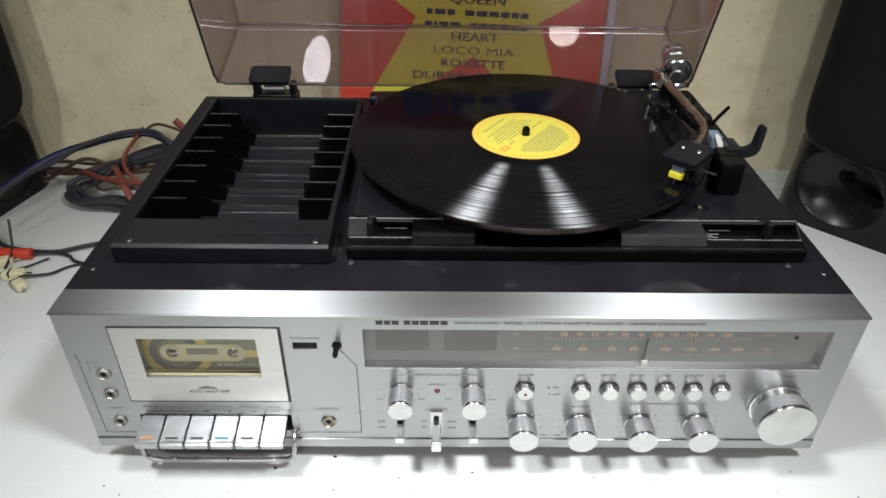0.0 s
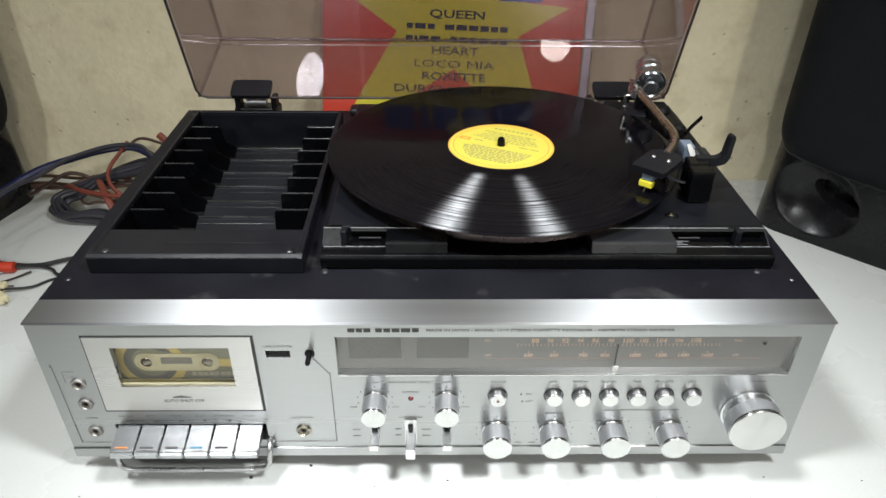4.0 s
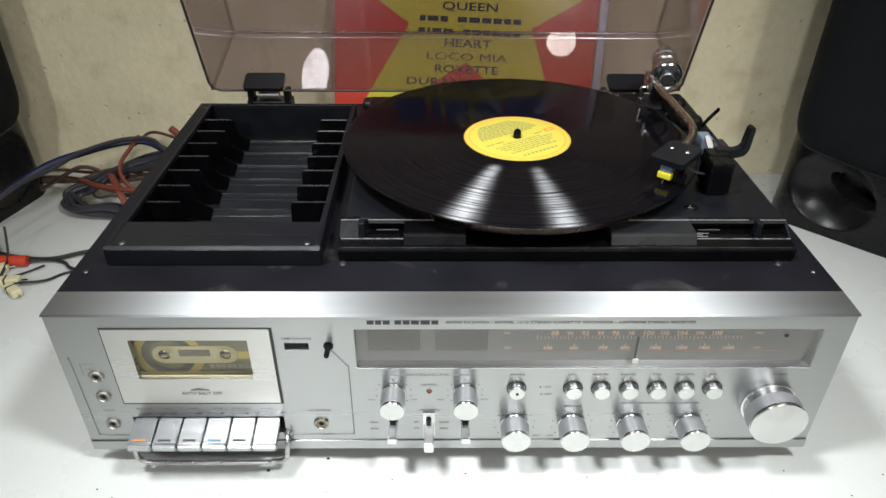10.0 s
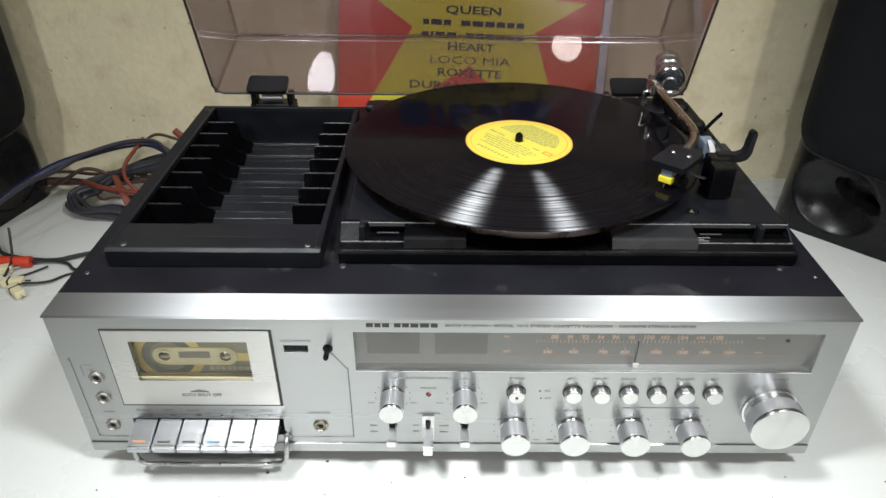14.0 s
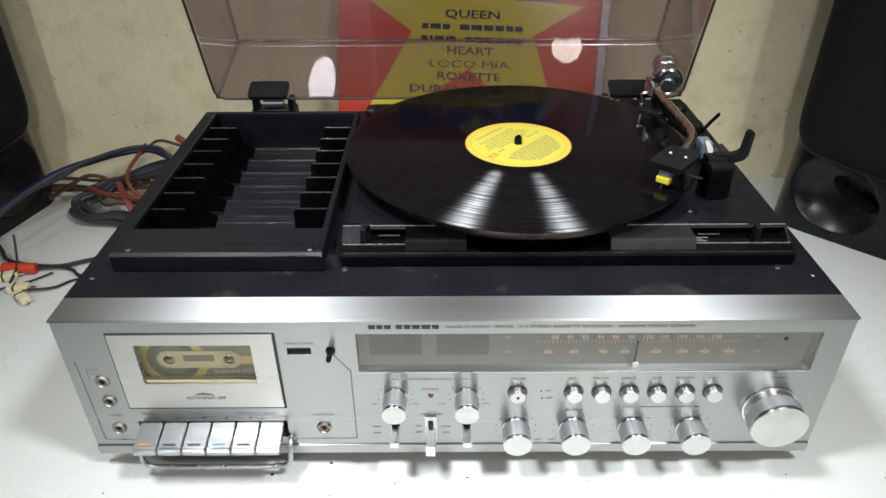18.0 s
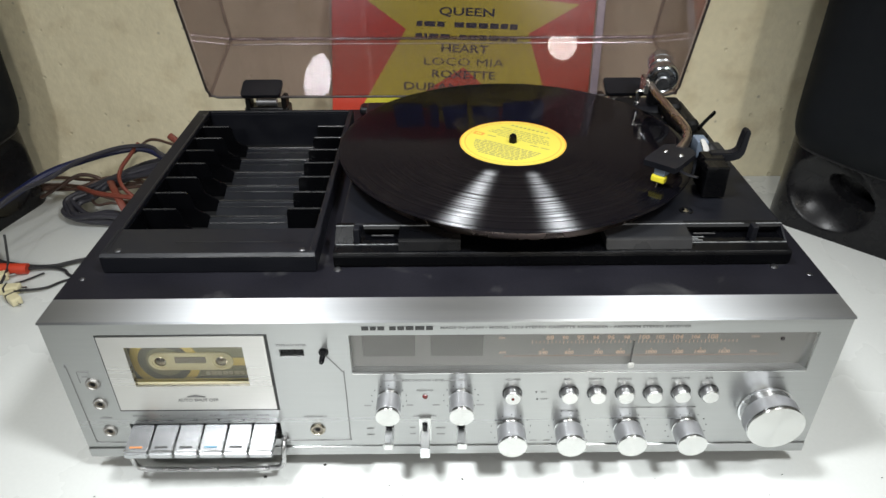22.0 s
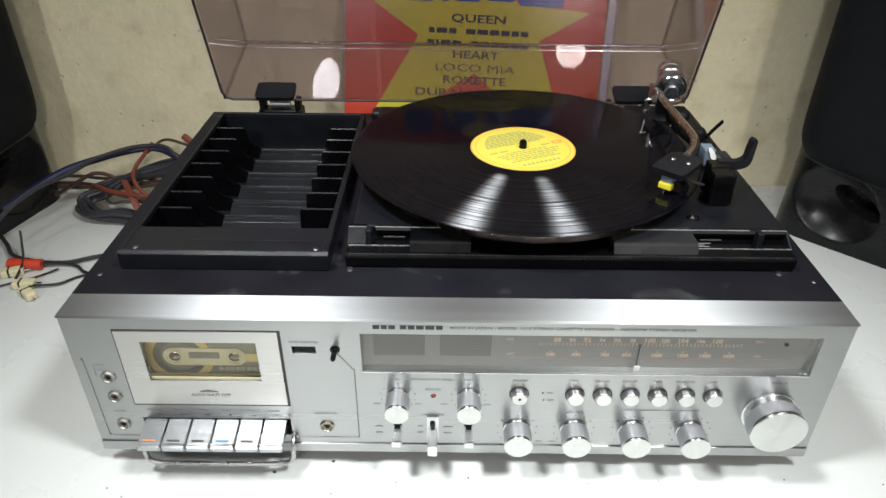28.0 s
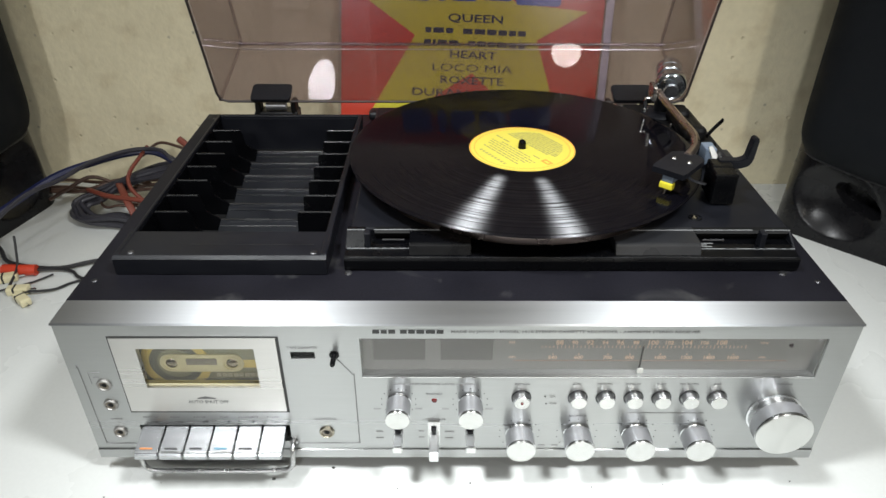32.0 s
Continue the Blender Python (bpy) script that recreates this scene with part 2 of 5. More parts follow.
def plaster(name, colour):
    """Old painted plaster: uneven trowelled relief, pits and flakes."""
    m = mat(name, colour, 0.75, 0, var=0.07, scale=9, bscale=120, rvar=0.08, specular=0.3)
    n, l = m.node_tree.nodes, m.node_tree.links
    tc = n.new("ShaderNodeTexCoord")
    heights = []
    tall = n.new("ShaderNodeMapping")
    tall.inputs["Scale"].default_value = (1.0, 1.0, 0.85)
    l.new(tc.outputs["Object"], tall.inputs["Vector"])
    for scale, detail, weight in ((13, 4, 1.0), (52, 4, 0.34), (220, 3, 0.09)):
        t = n.new("ShaderNodeTexNoise")
        t.inputs["Scale"].default_value, t.inputs["Detail"].default_value, t.inputs["Distortion"].default_value = scale, detail, 0.25
        l.new(tall.outputs[0], t.inputs["Vector"])
        s = n.new("ShaderNodeMath")
        s.operation = "MULTIPLY"
        s.inputs[1].default_value = weight
        l.new(t.outputs["Fac"], s.inputs[0])
        heights.append(s)
    # sparse dark specks: flaked paint, and the shade of small pits put into the colour
    specks, pick, near, far_off, both, tone_down = (n.new("ShaderNodeTexVoronoi"), n.new("ShaderNodeSeparateColor"), n.new("ShaderNodeMapRange"),
                                                    n.new("ShaderNodeMapRange"), n.new("ShaderNodeMath"), n.new("ShaderNodeMapRange"))
    specks.inputs["Scale"].default_value = 62
    near.inputs["From Min"].default_value, near.inputs["From Max"].default_value = 0.16, 0.06
    far_off.inputs["From Min"].default_value, far_off.inputs["From Max"].default_value = 0.72, 0.78
    both.operation = "MULTIPLY"
    tone_down.inputs["To Min"].default_value, tone_down.inputs["To Max"].default_value = 1.0, 0.62
    l.new(tc.outputs["Object"], specks.inputs["Vector"])
    l.new(specks.outputs["Color"], pick.inputs[0])
    l.new(specks.outputs["Distance"], near.inputs["Value"])
    l.new(pick.outputs[0], far_off.inputs["Value"])
    l.new(near.outputs[0], both.inputs[0])
    l.new(far_off.outputs[0], both.inputs[1])
    l.new(both.outputs[0], tone_down.inputs["Value"])
    paint = n["Principled BSDF"].inputs["Base Color"]
    specked = n.new("ShaderNodeVectorMath")
    specked.operation = "SCALE"
    l.new(paint.links[0].from_socket, specked.inputs[0])
    l.new(tone_down.outputs[0], specked.inputs["Scale"])
    # brownish blotches soaked into the paint
    soak, where, blend = n.new("ShaderNodeTexNoise"), n.new("ShaderNodeMapRange"), n.new("ShaderNodeMix")
    soak.inputs["Scale"].default_value, soak.inputs["Detail"].default_value = 26, 6
    where.inputs["From Min"].default_value, where.inputs["From Max"].default_value = 0.54, 0.76
    where.inputs["To Max"].default_value = 0.42
    blend.data_type = "RGBA"
    blend.inputs[7].default_value = (0.47, 0.36, 0.20, 1)
    l.new(tc.outputs["Object"], soak.inputs["Vector"])
    l.new(soak.outputs["Fac"], where.inputs["Value"])
    l.new(where.outputs[0], blend.inputs[0])
    l.new(specked.outputs[0], blend.inputs[6])
    l.new(blend.outputs[2], paint)
    pits = n.new("ShaderNodeTexVoronoi")
    pits.inputs["Scale"].default_value = 40
    pits.inputs["Randomness"].default_value = 1.0
    l.new(tc.outputs["Object"], pits.inputs["Vector"])
    pr = n.new("ShaderNodeMapRange")
    pr.inputs["From Min"].default_value, pr.inputs["From Max"].default_value = 0.02, 0.10
    pr.inputs["To Min"].default_value, pr.inputs["To Max"].default_value = 0.0, 0.30
    l.new(pits.outputs["Distance"], pr.inputs["Value"])
    prev = heights[0]
    for other in (heights[1], heights[2], pr):
        a = n.new("ShaderNodeMath")
        a.operation = "ADD"
        l.new(prev.outputs[0], a.inputs[0])
        l.new(other.outputs[0], a.inputs[1])
        prev = a
    bp = n.new("ShaderNodeBump")
    bp.inputs["Strength"].default_value, bp.inputs["Distance"].default_value = 0.85, 0.0052
    l.new(prev.outputs[0], bp.inputs["Height"])
    l.new(bp.outputs[0], n["Principled BSDF"].inputs["Normal"])
    return m


def scuffed(name, colour, rough, metal, **more):
    """Vinyl-covered board with a few pale scuffs."""
    m = mat(name, colour, rough, metal, **more)
    n, l = m.node_tree.nodes, m.node_tree.links
    b = n["Principled BSDF"]
    tc, t, r, mix = n.new("ShaderNodeTexCoord"), n.new("ShaderNodeTexNoise"), n.new("ShaderNodeMapRange"), n.new("ShaderNodeMix")
    t.inputs["Scale"].default_value, t.inputs["Detail"].default_value, t.inputs["Distortion"].default_value = 24, 4, 0.6
    r.inputs["From Min"].default_value, r.inputs["From Max"].default_value = 0.61, 0.74
    r.inputs["To Max"].default_value = 0.55
    mix.data_type = "RGBA"
    for socket in mix.inputs:
        if socket.name == "B" and socket.type == "RGBA":
            socket.default_value = (0.06, 0.06, 0.06, 1)
    old = b.inputs["Base Color"].links[0].from_socket
    l.new(tc.outputs["Object"], t.inputs["Vector"])
    l.new(t.outputs["Fac"], r.inputs["Value"])
    l.new(r.outputs[0], mix.inputs[0])
    l.new(old, mix.inputs[6])
    l.new(mix.outputs[2], b.inputs["Base Color"])
    return m


VINYL_ANISO, VINYL_LEAN, VINYL_ROUGH, VINYL_MIX = 0.54, 35.0, 0.285, 0.028
ALU = brushed("brushed_aluminium", (0.425, 0.433, 0.431), 0.30)
ALU_TOP = brushed("top_aluminium", (0.37, 0.38, 0.392), 0.44, 0.93)
WIRE_STEEL = mat("wire_steel", (0.42, 0.42, 0.42), 0.28, 1.0, var=0.08)
ALU_DOOR = brushed("door_aluminium", (0.60, 0.59, 0.57), 0.28)
SPUN = spun("spun_aluminium", (0.67, 0.675, 0.66), 0.26)
KNURL = mat("knob_side", (0.49, 0.495, 0.515), 0.47, 0.9, var=0.06, scale=60, bscale=1500, bump=0.00003)
CHROME = mat("chrome", (0.78, 0.78, 0.78), 0.10, 1.0, var=0.04, rvar=0.04)
LEVER_CHROME = mat("lever_chrome", (0.78, 0.79, 0.80), 0.34, 1.0, var=0.05)
NECK = mat("knob_neck", (0.72, 0.73, 0.74), 0.24, 1.0, var=0.05)
BUTTON_SIDE = mat("button_chrome", (0.66, 0.66, 0.67), 0.34, 1.0, var=0.05)
DULL_STEEL = mat("dull_steel", (0.10, 0.10, 0.105), 0.45, 1.0, var=0.1)
KEY_METAL = brushed("key_metal", (0.50, 0.51, 0.525), 0.28, 0.4)
ARM_CHROME = mat("satin_chrome", (0.66, 0.69, 0.74), 0.18, 1.0, var=0.06, rvar=0.08)
ARM_METAL = mat("arm_tube", (0.60, 0.50, 0.43), 0.25, 1.0, var=0.06)
BLACK = mat("black_plastic", (0.0060, 0.0065, 0.0092), 0.40, 0, specular=0.28, var=0.2, bump=0.00004, bscale=900)
BLACK_GLOSS = mat("black_gloss_plastic", (0.0018, 0.0019, 0.0025), 0.28, 0, specular=0.22, var=0.15, rvar=0.06)
RACK_FLOOR = mat("rack_floor", (0.0040, 0.0050, 0.0076), 0.36, 0, var=0.15, specular=0.25, rvar=0.05, scale=25)
BRACKET = mat("grey_bracket", (0.0150, 0.0155, 0.0175), 0.36, 0, var=0.15, specular=0.35)
PLATTER_METAL = mat("platter_metal", (0.52, 0.42, 0.37), 0.30, 1.0, var=0.08)
SILVER_LINE = mat("silver_line", (0.33, 0.34, 0.35), 0.3, 0.35, var=0.15, scale=60)
RIDGE = mat("rounded_edge", (0.009, 0.0095, 0.011), 0.24, 0, var=0.2, specular=0.75)
BLACK_MATT = mat("black_matt", (0.0026, 0.0026, 0.0028), 0.6, 0, var=0.2, specular=0.25)
CASE = scuffed("dark_vinyl_case", (0.0085, 0.0083, 0.0115), 0.46, 0, specular=0.12, var=0.38, scale=14, bump=0.00005, bscale=700, rvar=0.1)
PRINT = mat("grey_print", (0.17, 0.17, 0.17), 0.6, 0, var=0.05)
PRINT_PALE = mat("pale_print", (0.26, 0.26, 0.26), 0.6, 0, var=0.05)
PRINT_DARK = mat("dark_print", (0.03, 0.03, 0.03), 0.5, 0, var=0.05)
PRINT_WHITE = mat("white_print", (0.7, 0.7, 0.68), 0.4, 0, var=0.05)
ORANGE_PRINT = mat("orange_print", (0.70, 0.49, 0.37), 0.5, 0, var=0.06)
SCALE_PINK = mat("scale_pink", (0.42, 0.27, 0.22), 0.5, 0, var=0.06)
DIAL_GREY = mat("dial_plate", (0.255, 0.248, 0.246), 0.50, 0.1, var=0.06, scale=20)
METER_GREY = mat("meter_face", (0.165, 0.158, 0.155), 0.5, 0.2, var=0.06, scale=20)
CLEAR = see_through("clear_window", (0.93, 0.93, 0.92), 0.04, 0.8)
SMOKED = see_through("smoked_acrylic", (0.735, 0.68, 0.71), 0.012, 3.2)
SMOKED_REAR = see_through("smoked_acrylic_rear", (0.75, 0.695, 0.725), 0.012, 4.2)
SLEEVE_CLEAR = see_through("clear_sleeve", (0.95, 0.95, 0.95), 0.20, 0.35)
SEAM = mat("clear_seam", (0.52, 0.50, 0.56), 0.3, 0, var=0.15, scale=50)
# pale metal that paints the highlight along the lid's creases
FOLD_SHINE = mat("fold_shine_paint", (0.52, 0.49, 0.50), 0.18, 0.75, var=0.1)
EDGE_BROWN = mat("acrylic_edge", (0.030, 0.022, 0.020), 0.6, 0, var=0.1)
VINYL = vinyl()
LABEL_YELLOW = mat("label_paper", (0.60, 0.52, 0.072), 0.55, 0, var=0.04, scale=60)
LABEL_INK = mat("label_ink", (0.29, 0.27, 0.09), 0.6, 0, var=0.1)
LABEL_ORANGE = mat("label_orange", (0.80, 0.25, 0.04), 0.55, 0, var=0.05)
TABLE_WHITE = mat("table_paint", (0.60, 0.615, 0.60), 0.30, 0, var=0.03, scale=6, bump=0.00003, bscale=300, rvar=0.08)
WALL_PAINT = plaster("old_plaster", (0.78, 0.705, 0.50))
ROOM_PAINT = mat("room_paint", (0.17, 0.17, 0.17), 0.8, 0, var=0.04, scale=3)
PILLAR_PAINT = mat("pillar_paint", (0.72, 0.72, 0.70), 0.7, 0, var=0.04, scale=3)
CEILING_PAINT = mat("ceiling_paint", (0.42, 0.425, 0.43), 0.8, 0, var=0.03, scale=3)
FLOOR_GREY = mat("floor_tile", (0.28, 0.26, 0.24), 0.5, 0, var=0.1, scale=5)
SPEAKER_BLACK = mat("speaker_plastic", (0.0085, 0.0084, 0.0095), 0.25, 0, specular=0.30, var=0.15, bump=0.00006, bscale=900)
SPEAKER_EDGE = mat("speaker_edge", (0.016, 0.016, 0.018), 0.35, 0, specular=0.6, var=0.1)
GRILLE = mat("grille_cloth", (0.0042, 0.0056, 0.0078), 0.8, 0, var=0.15, specular=0.25, bump=0.0002, bscale=900)
CABLE_GREY = mat("grey_cable", (0.034, 0.033, 0.042), 0.42, 0, var=0.1)
CABLE_BLUE = mat("blue_cable", (0.012, 0.016, 0.060), 0.4, 0, var=0.1)
CABLE_BROWN = mat("brown_cable", (0.085, 0.048, 0.036), 0.45, 0, var=0.12)
CABLE_RED = mat("red_cable", (0.18, 0.042, 0.026), 0.45, 0, var=0.12)
CABLE_BLACK = mat("black_cable", (0.02, 0.02, 0.022), 0.4, 0, var=0.1)
RED_SLEEVE = mat("red_sleeve", (0.55, 0.05, 0.02), 0.45, 0, var=0.1)
CREAM = mat("cream_plastic", (0.68, 0.62, 0.40), 0.4, 0, var=0.08, scale=120)
CART_YELLOW = mat("stylus_yellow", (0.85, 0.74, 0.05), 0.4, 0, var=0.06)
BLUE_GREY = mat("cartridge_blue", (0.16, 0.20, 0.26), 0.4, 0, var=0.06)
POSTER_RED = mat("sleeve_red", (0.56, 0.038, 0.010), 0.35, 0, var=0.04)
POSTER_YELLOW = mat("sleeve_yellow", (0.56, 0.50, 0.022), 0.35, 0, var=0.04)
POSTER_BLACK = mat("sleeve_ink", (0.014, 0.014, 0.032), 0.4, 0, var=0.05)
POSTER_BLUE = mat("sleeve_blue", (0.02, 0.07, 0.36), 0.4, 0, var=0.05)
TAPE_BODY = mat("cassette_body", (0.27, 0.26, 0.17), 0.35, 0, var=0.06)
TAPE_YELLOW = mat("cassette_yellow", (0.68, 0.53, 0.17), 0.35, 0, var=0.06)
TAPE_CREAM = mat("cassette_cream", (0.70, 0.64, 0.40), 0.35, 0, var=0.06)
TAPE_DARK = mat("cassette_grey", (0.15, 0.145, 0.11), 0.35, 0, var=0.06)
LAMP_DARK = mat("unlit_lamp", (0.045, 0.03, 0.035), 0.3, 0, var=0.1)
TAPE_SMOKE = mat("cassette_window", (0.24, 0.215, 0.17), 0.25, 0, var=0.08)
TAPE_PRINT = mat("cassette_print", (0.50, 0.46, 0.33), 0.4, 0, var=0.08)
HUB_METAL = mat("hub_metal", (0.30, 0.26, 0.20), 0.22, 1.0, var=0.1)
LED_RED = mat("record_led", (0.11, 0.014, 0.014), 0.25, 0, var=0.05)
RUBBER = mat("rubber", (0.015, 0.015, 0.015), 0.8, 0, var=0.1)
KEY_ORANGE = mat("key_orange", (0.55, 0.20, 0.05), 0.4, 0, var=0.05)
KEY_BLUE = mat("key_blue", (0.07, 0.22, 0.33), 0.4, 0, var=0.05)
KEY_WHITE = mat("key_white", (0.7, 0.66, 0.6), 0.4, 0, var=0.05)
NICKEL = mat("nickel_ring", (0.38, 0.37, 0.355), 0.50, 1.0, var=0.08)
SOCKET_INSIDE = mat("socket_inside", (0.24, 0.21, 0.17), 0.35, 0.6, var=0.2)
BRASS_DULL = mat("jack_ring", (0.38, 0.35, 0.28), 0.3, 1.0, var=0.08)
CRUMB = mat("crumb", (0.03, 0.028, 0.025), 0.8, 0, var=0.3)


# ---- mesh helpers ----
def part(name, bm, material, parent=None, label="", smooth=False):
    me = bpy.data.meshes.new(name)
    bmesh.ops.recalc_face_normals(bm, faces=bm.faces)
    if smooth:
        for f in bm.faces:
            f.smooth = True
        for e in bm.edges:
            if len(e.link_faces) == 2 and e.calc_face_angle(0) > 0.6:
                e.smooth = False
    bm.to_mesh(me)
    bm.free()
    me.materials.append(material)
    ob = new(name, me)
    if parent is not None:
        ob.parent = parent
    if label:
        tagged(ob, label)
    return ob


def box(x0, x1, y0, y1, z0, z1, bevel=0.0, segs=2, bm=None, m=None):
    out = bm or bmesh.new()
    b = bmesh.new()
    bmesh.ops.create_cube(b, size=1.0)
    for v in b.verts:
        v.co = ((x0 + x1) / 2 + v.co.x * (x1 - x0), (y0 + y1) / 2 + v.co.y * (y1 - y0), (z0 + z1) / 2 + v.co.z * (z1 - z0))
    if bevel:
        bmesh.ops.bevel(b, geom=b.edges[:], offset=bevel, segments=segs, affect="EDGES", profile=0.5)
    if m is not None:
        b.transform(m)
    return merge(out, b)


def merge(out, b):
    me = bpy.data.meshes.new("scratch")
    b.to_mesh(me)
    b.free()
    out.from_mesh(me)
    bpy.data.meshes.remove(me)
    return out


def soft(bm, offset):
    """Worn, rounded edges that catch the light."""
    sharp = [e for e in bm.edges if len(e.link_faces) == 2 and e.calc_face_angle(0) > 0.3]
    bmesh.ops.bevel(bm, geom=sharp, offset=offset, segments=2, affect="EDGES", clamp_overlap=True)
    return bm


def lathe(profile, segs=32, bm=None, m=None, flute=0.0, flutes=0):
    """Turn a profile of (radius, height) round local z."""
    out = bm or bmesh.new()
    b = bmesh.new()
    rings = []
    for r, h in profile:
        if r < 1e-6:
            rings.append([b.verts.new((0, 0, h))])
        else:
            ring = []
            for i in range(segs):
                a = 2 * math.pi * i / segs
                rr = r - (flute if flutes and i % 2 else 0)
                ring.append(b.verts.new((rr * math.cos(a), rr * math.sin(a), h)))
            rings.append(ring)
    for p, q in zip(rings, rings[1:]):
        for i in range(segs):
            j = (i + 1) % segs
            if len(p) == 1 and len(q) == 1:
                continue
            if len(p) == 1:
                b.faces.new((p[0], q[i], q[j]))
            elif len(q) == 1:
                b.faces.new((p[i], p[j], q[0]))
            else:
                b.faces.new((p[i], p[j], q[j], q[i]))
    if m is not None:
        b.transform(m)
    return merge(out, b)


def smooth_path(points, steps=6):
    """Points on a smooth curve through the given ones."""
    p = [Vector(q) for q in points]
    p = [2 * p[0] - p[1], *p, 2 * p[-1] - p[-2]]
    out = []
    for i in range(1, len(p) - 2):
        for s in range(steps):
            t = s / steps
            a, b, c, d = p[i - 1:i + 3]
            out.append(0.5 * (2 * b + (c - a) * t + (2 * a - 5 * b + 4 * c - d) * t * t + (3 * b - a - 3 * c + d) * t ** 3))
    return [*out, p[-2]]


def tube(points, r, segs=10, steps=6, bm=None, flat=1.0, straight=False):
    out = bm or bmesh.new()
    path = [Vector(q) for q in points] if straight else smooth_path(points, steps)
    b = bmesh.new()
    rings = []
    side = None
    for i, q in enumerate(path):
        d = (path[min(i + 1, len(path) - 1)] - path[max(i - 1, 0)]).normalized()
        ref = side if side is not None else (Vector((0, 0, 1)) if abs(d.z) < 0.9 else Vector((1, 0, 0)))
        u = (ref - d * ref.dot(d)).normalized()
        side, w = u, d.cross(u)
        rings.append([b.verts.new(q + r * (flat * math.cos(a) * u + math.sin(a) * w))
                      for a in (2 * math.pi * k / segs for k in range(segs))])
    for p, q in zip(rings, rings[1:]):
        for i in range(segs):
            b.faces.new((p[i], p[(i + 1) % segs], q[(i + 1) % segs], q[i]))
    b.faces.new(rings[0])
    b.faces.new(rings[-1][::-1])
    return merge(out, b)


def outline(pts, depth, m=None, bm=None):
    """A flat shape in local xy, pushed down by depth in local -z."""
    out = bm or bmesh.new()
    b = bmesh.new()
    top = [b.verts.new((x, y, 0)) for x, y in pts]
    low = [b.verts.new((x, y, -depth)) for x, y in pts]
    b.faces.new(top)
    b.faces.new(low[::-1])
    for i in range(len(pts)):
        j = (i + 1) % len(pts)
        b.faces.new((top[i], low[i], low[j], top[j]))
    bmesh.ops.triangulate(b, faces=[f for f in b.faces if len(f.verts) > 4])
    if m is not None:
        b.transform(m)
    return merge(out, b)


def rounded(x0, x1, y0, y1, r, n=5):
    pts = []
    for cx, cy, a0 in ((x1 - r, y1 - r, 0), (x0 + r, y1 - r, 90), (x0 + r, y0 + r, 180), (x1 - r, y0 + r, 270)):
        for k in range(n + 1):
            a = radians(a0 + 90 * k / n)
            pts.append((cx + r * math.cos(a), cy + r * math.sin(a)))
    return pts


def plate_with_holes(x0, x1, z0, z1, y0, y1, holes):
    """An upright plate between y0 (front) and y1 with square holes (x0, x1, z0, z1) cut through."""
    xs = sorted({x0, x1, *(h[0] for h in holes), *(h[1] for h in holes)})
    zs = sorted({z0, z1, *(h[2] for h in holes), *(h[3] for h in holes)})
    solid = {}
    for i in range(len(xs) - 1):
        for k in range(len(zs) - 1):
            cx, cz = (xs[i] + xs[i + 1]) / 2, (zs[k] + zs[k + 1]) / 2
            solid[i, k] = not any(h[0] < cx < h[1] and h[2] < cz < h[3] for h in holes)
    bm = bmesh.new()
    vs = {}

    def vert(i, k, y):
        if (i, k, y) not in vs:
            vs[i, k, y] = bm.verts.new((xs[i], y, zs[k]))
        return vs[i, k, y]

    for (i, k), full in solid.items():
        if not full:
            continue
        bm.faces.new([vert(*c, y0) for c in ((i, k), (i + 1, k), (i + 1, k + 1), (i, k + 1))])
        bm.faces.new([vert(*c, y1) for c in ((i, k), (i, k + 1), (i + 1, k + 1), (i + 1, k))])
        for (di, dk), (a, b) in {(-1, 0): ((i, k), (i, k + 1)), (1, 0): ((i + 1, k), (i + 1, k + 1)),
                                 (0, -1): ((i, k), (i + 1, k)), (0, 1): ((i, k + 1), (i + 1, k + 1))}.items():
            if not solid.get((i + di, k + dk), False):
                bm.faces.new([vert(*a, y0), vert(*b, y0), vert(*b, y1), vert(*a, y1)])
    return bm


def thing(name, label, category, at=(0, 0, 0), group=""):
    ob = new(name)
    ob.location = at
    return tagged(ob, label, category, group)


def words(name, body, size, m, material, parent, width=None, align="CENTER", bold=0.0):
    """Raised lettering as a mesh. m stands it up; width stretches it to a length."""
    cu = bpy.data.curves.new(name, "FONT")
    cu.body, cu.size, cu.align_x, cu.align_y = body, size, align, "CENTER"
    cu.extrude, cu.resolution_u, cu.offset = 0.00006, 2, bold
    ob = bpy.data.objects.new(name, cu)
    scene.collection.objects.link(ob)
    me = bpy.data.meshes.new_from_object(ob.evaluated_get(bpy.context.evaluated_depsgraph_get()))
    bpy.data.objects.remove(ob)
    bpy.data.curves.remove(cu)
    me.name = name
    if width:
        xs = [v.co.x for v in me.vertices]
        s = width / max(max(xs) - min(xs), 1e-6)
        me.transform(Matrix.Diagonal((s, 1, 1, 1)))
    me.transform(m)
    me.materials.clear()
    me.materials.append(material)
    out = new(name, me)
    out.parent = parent
    return out


def on_panel(x, z, y=-0.0003):
    return pose(x, y, z, 90)


def bars(name, spots, height, material, parent, y=-0.0004, depth=0.0003):
    """Unreadable writing on the upright panel: a row of (x, z, width)."""
    bm = bmesh.new()
    for x, z, w in spots:
        box(x - w / 2, x + w / 2, y, y + depth, z - height / 2, z + height / 2, bm=bm)
    return part(name, bm, material, parent)



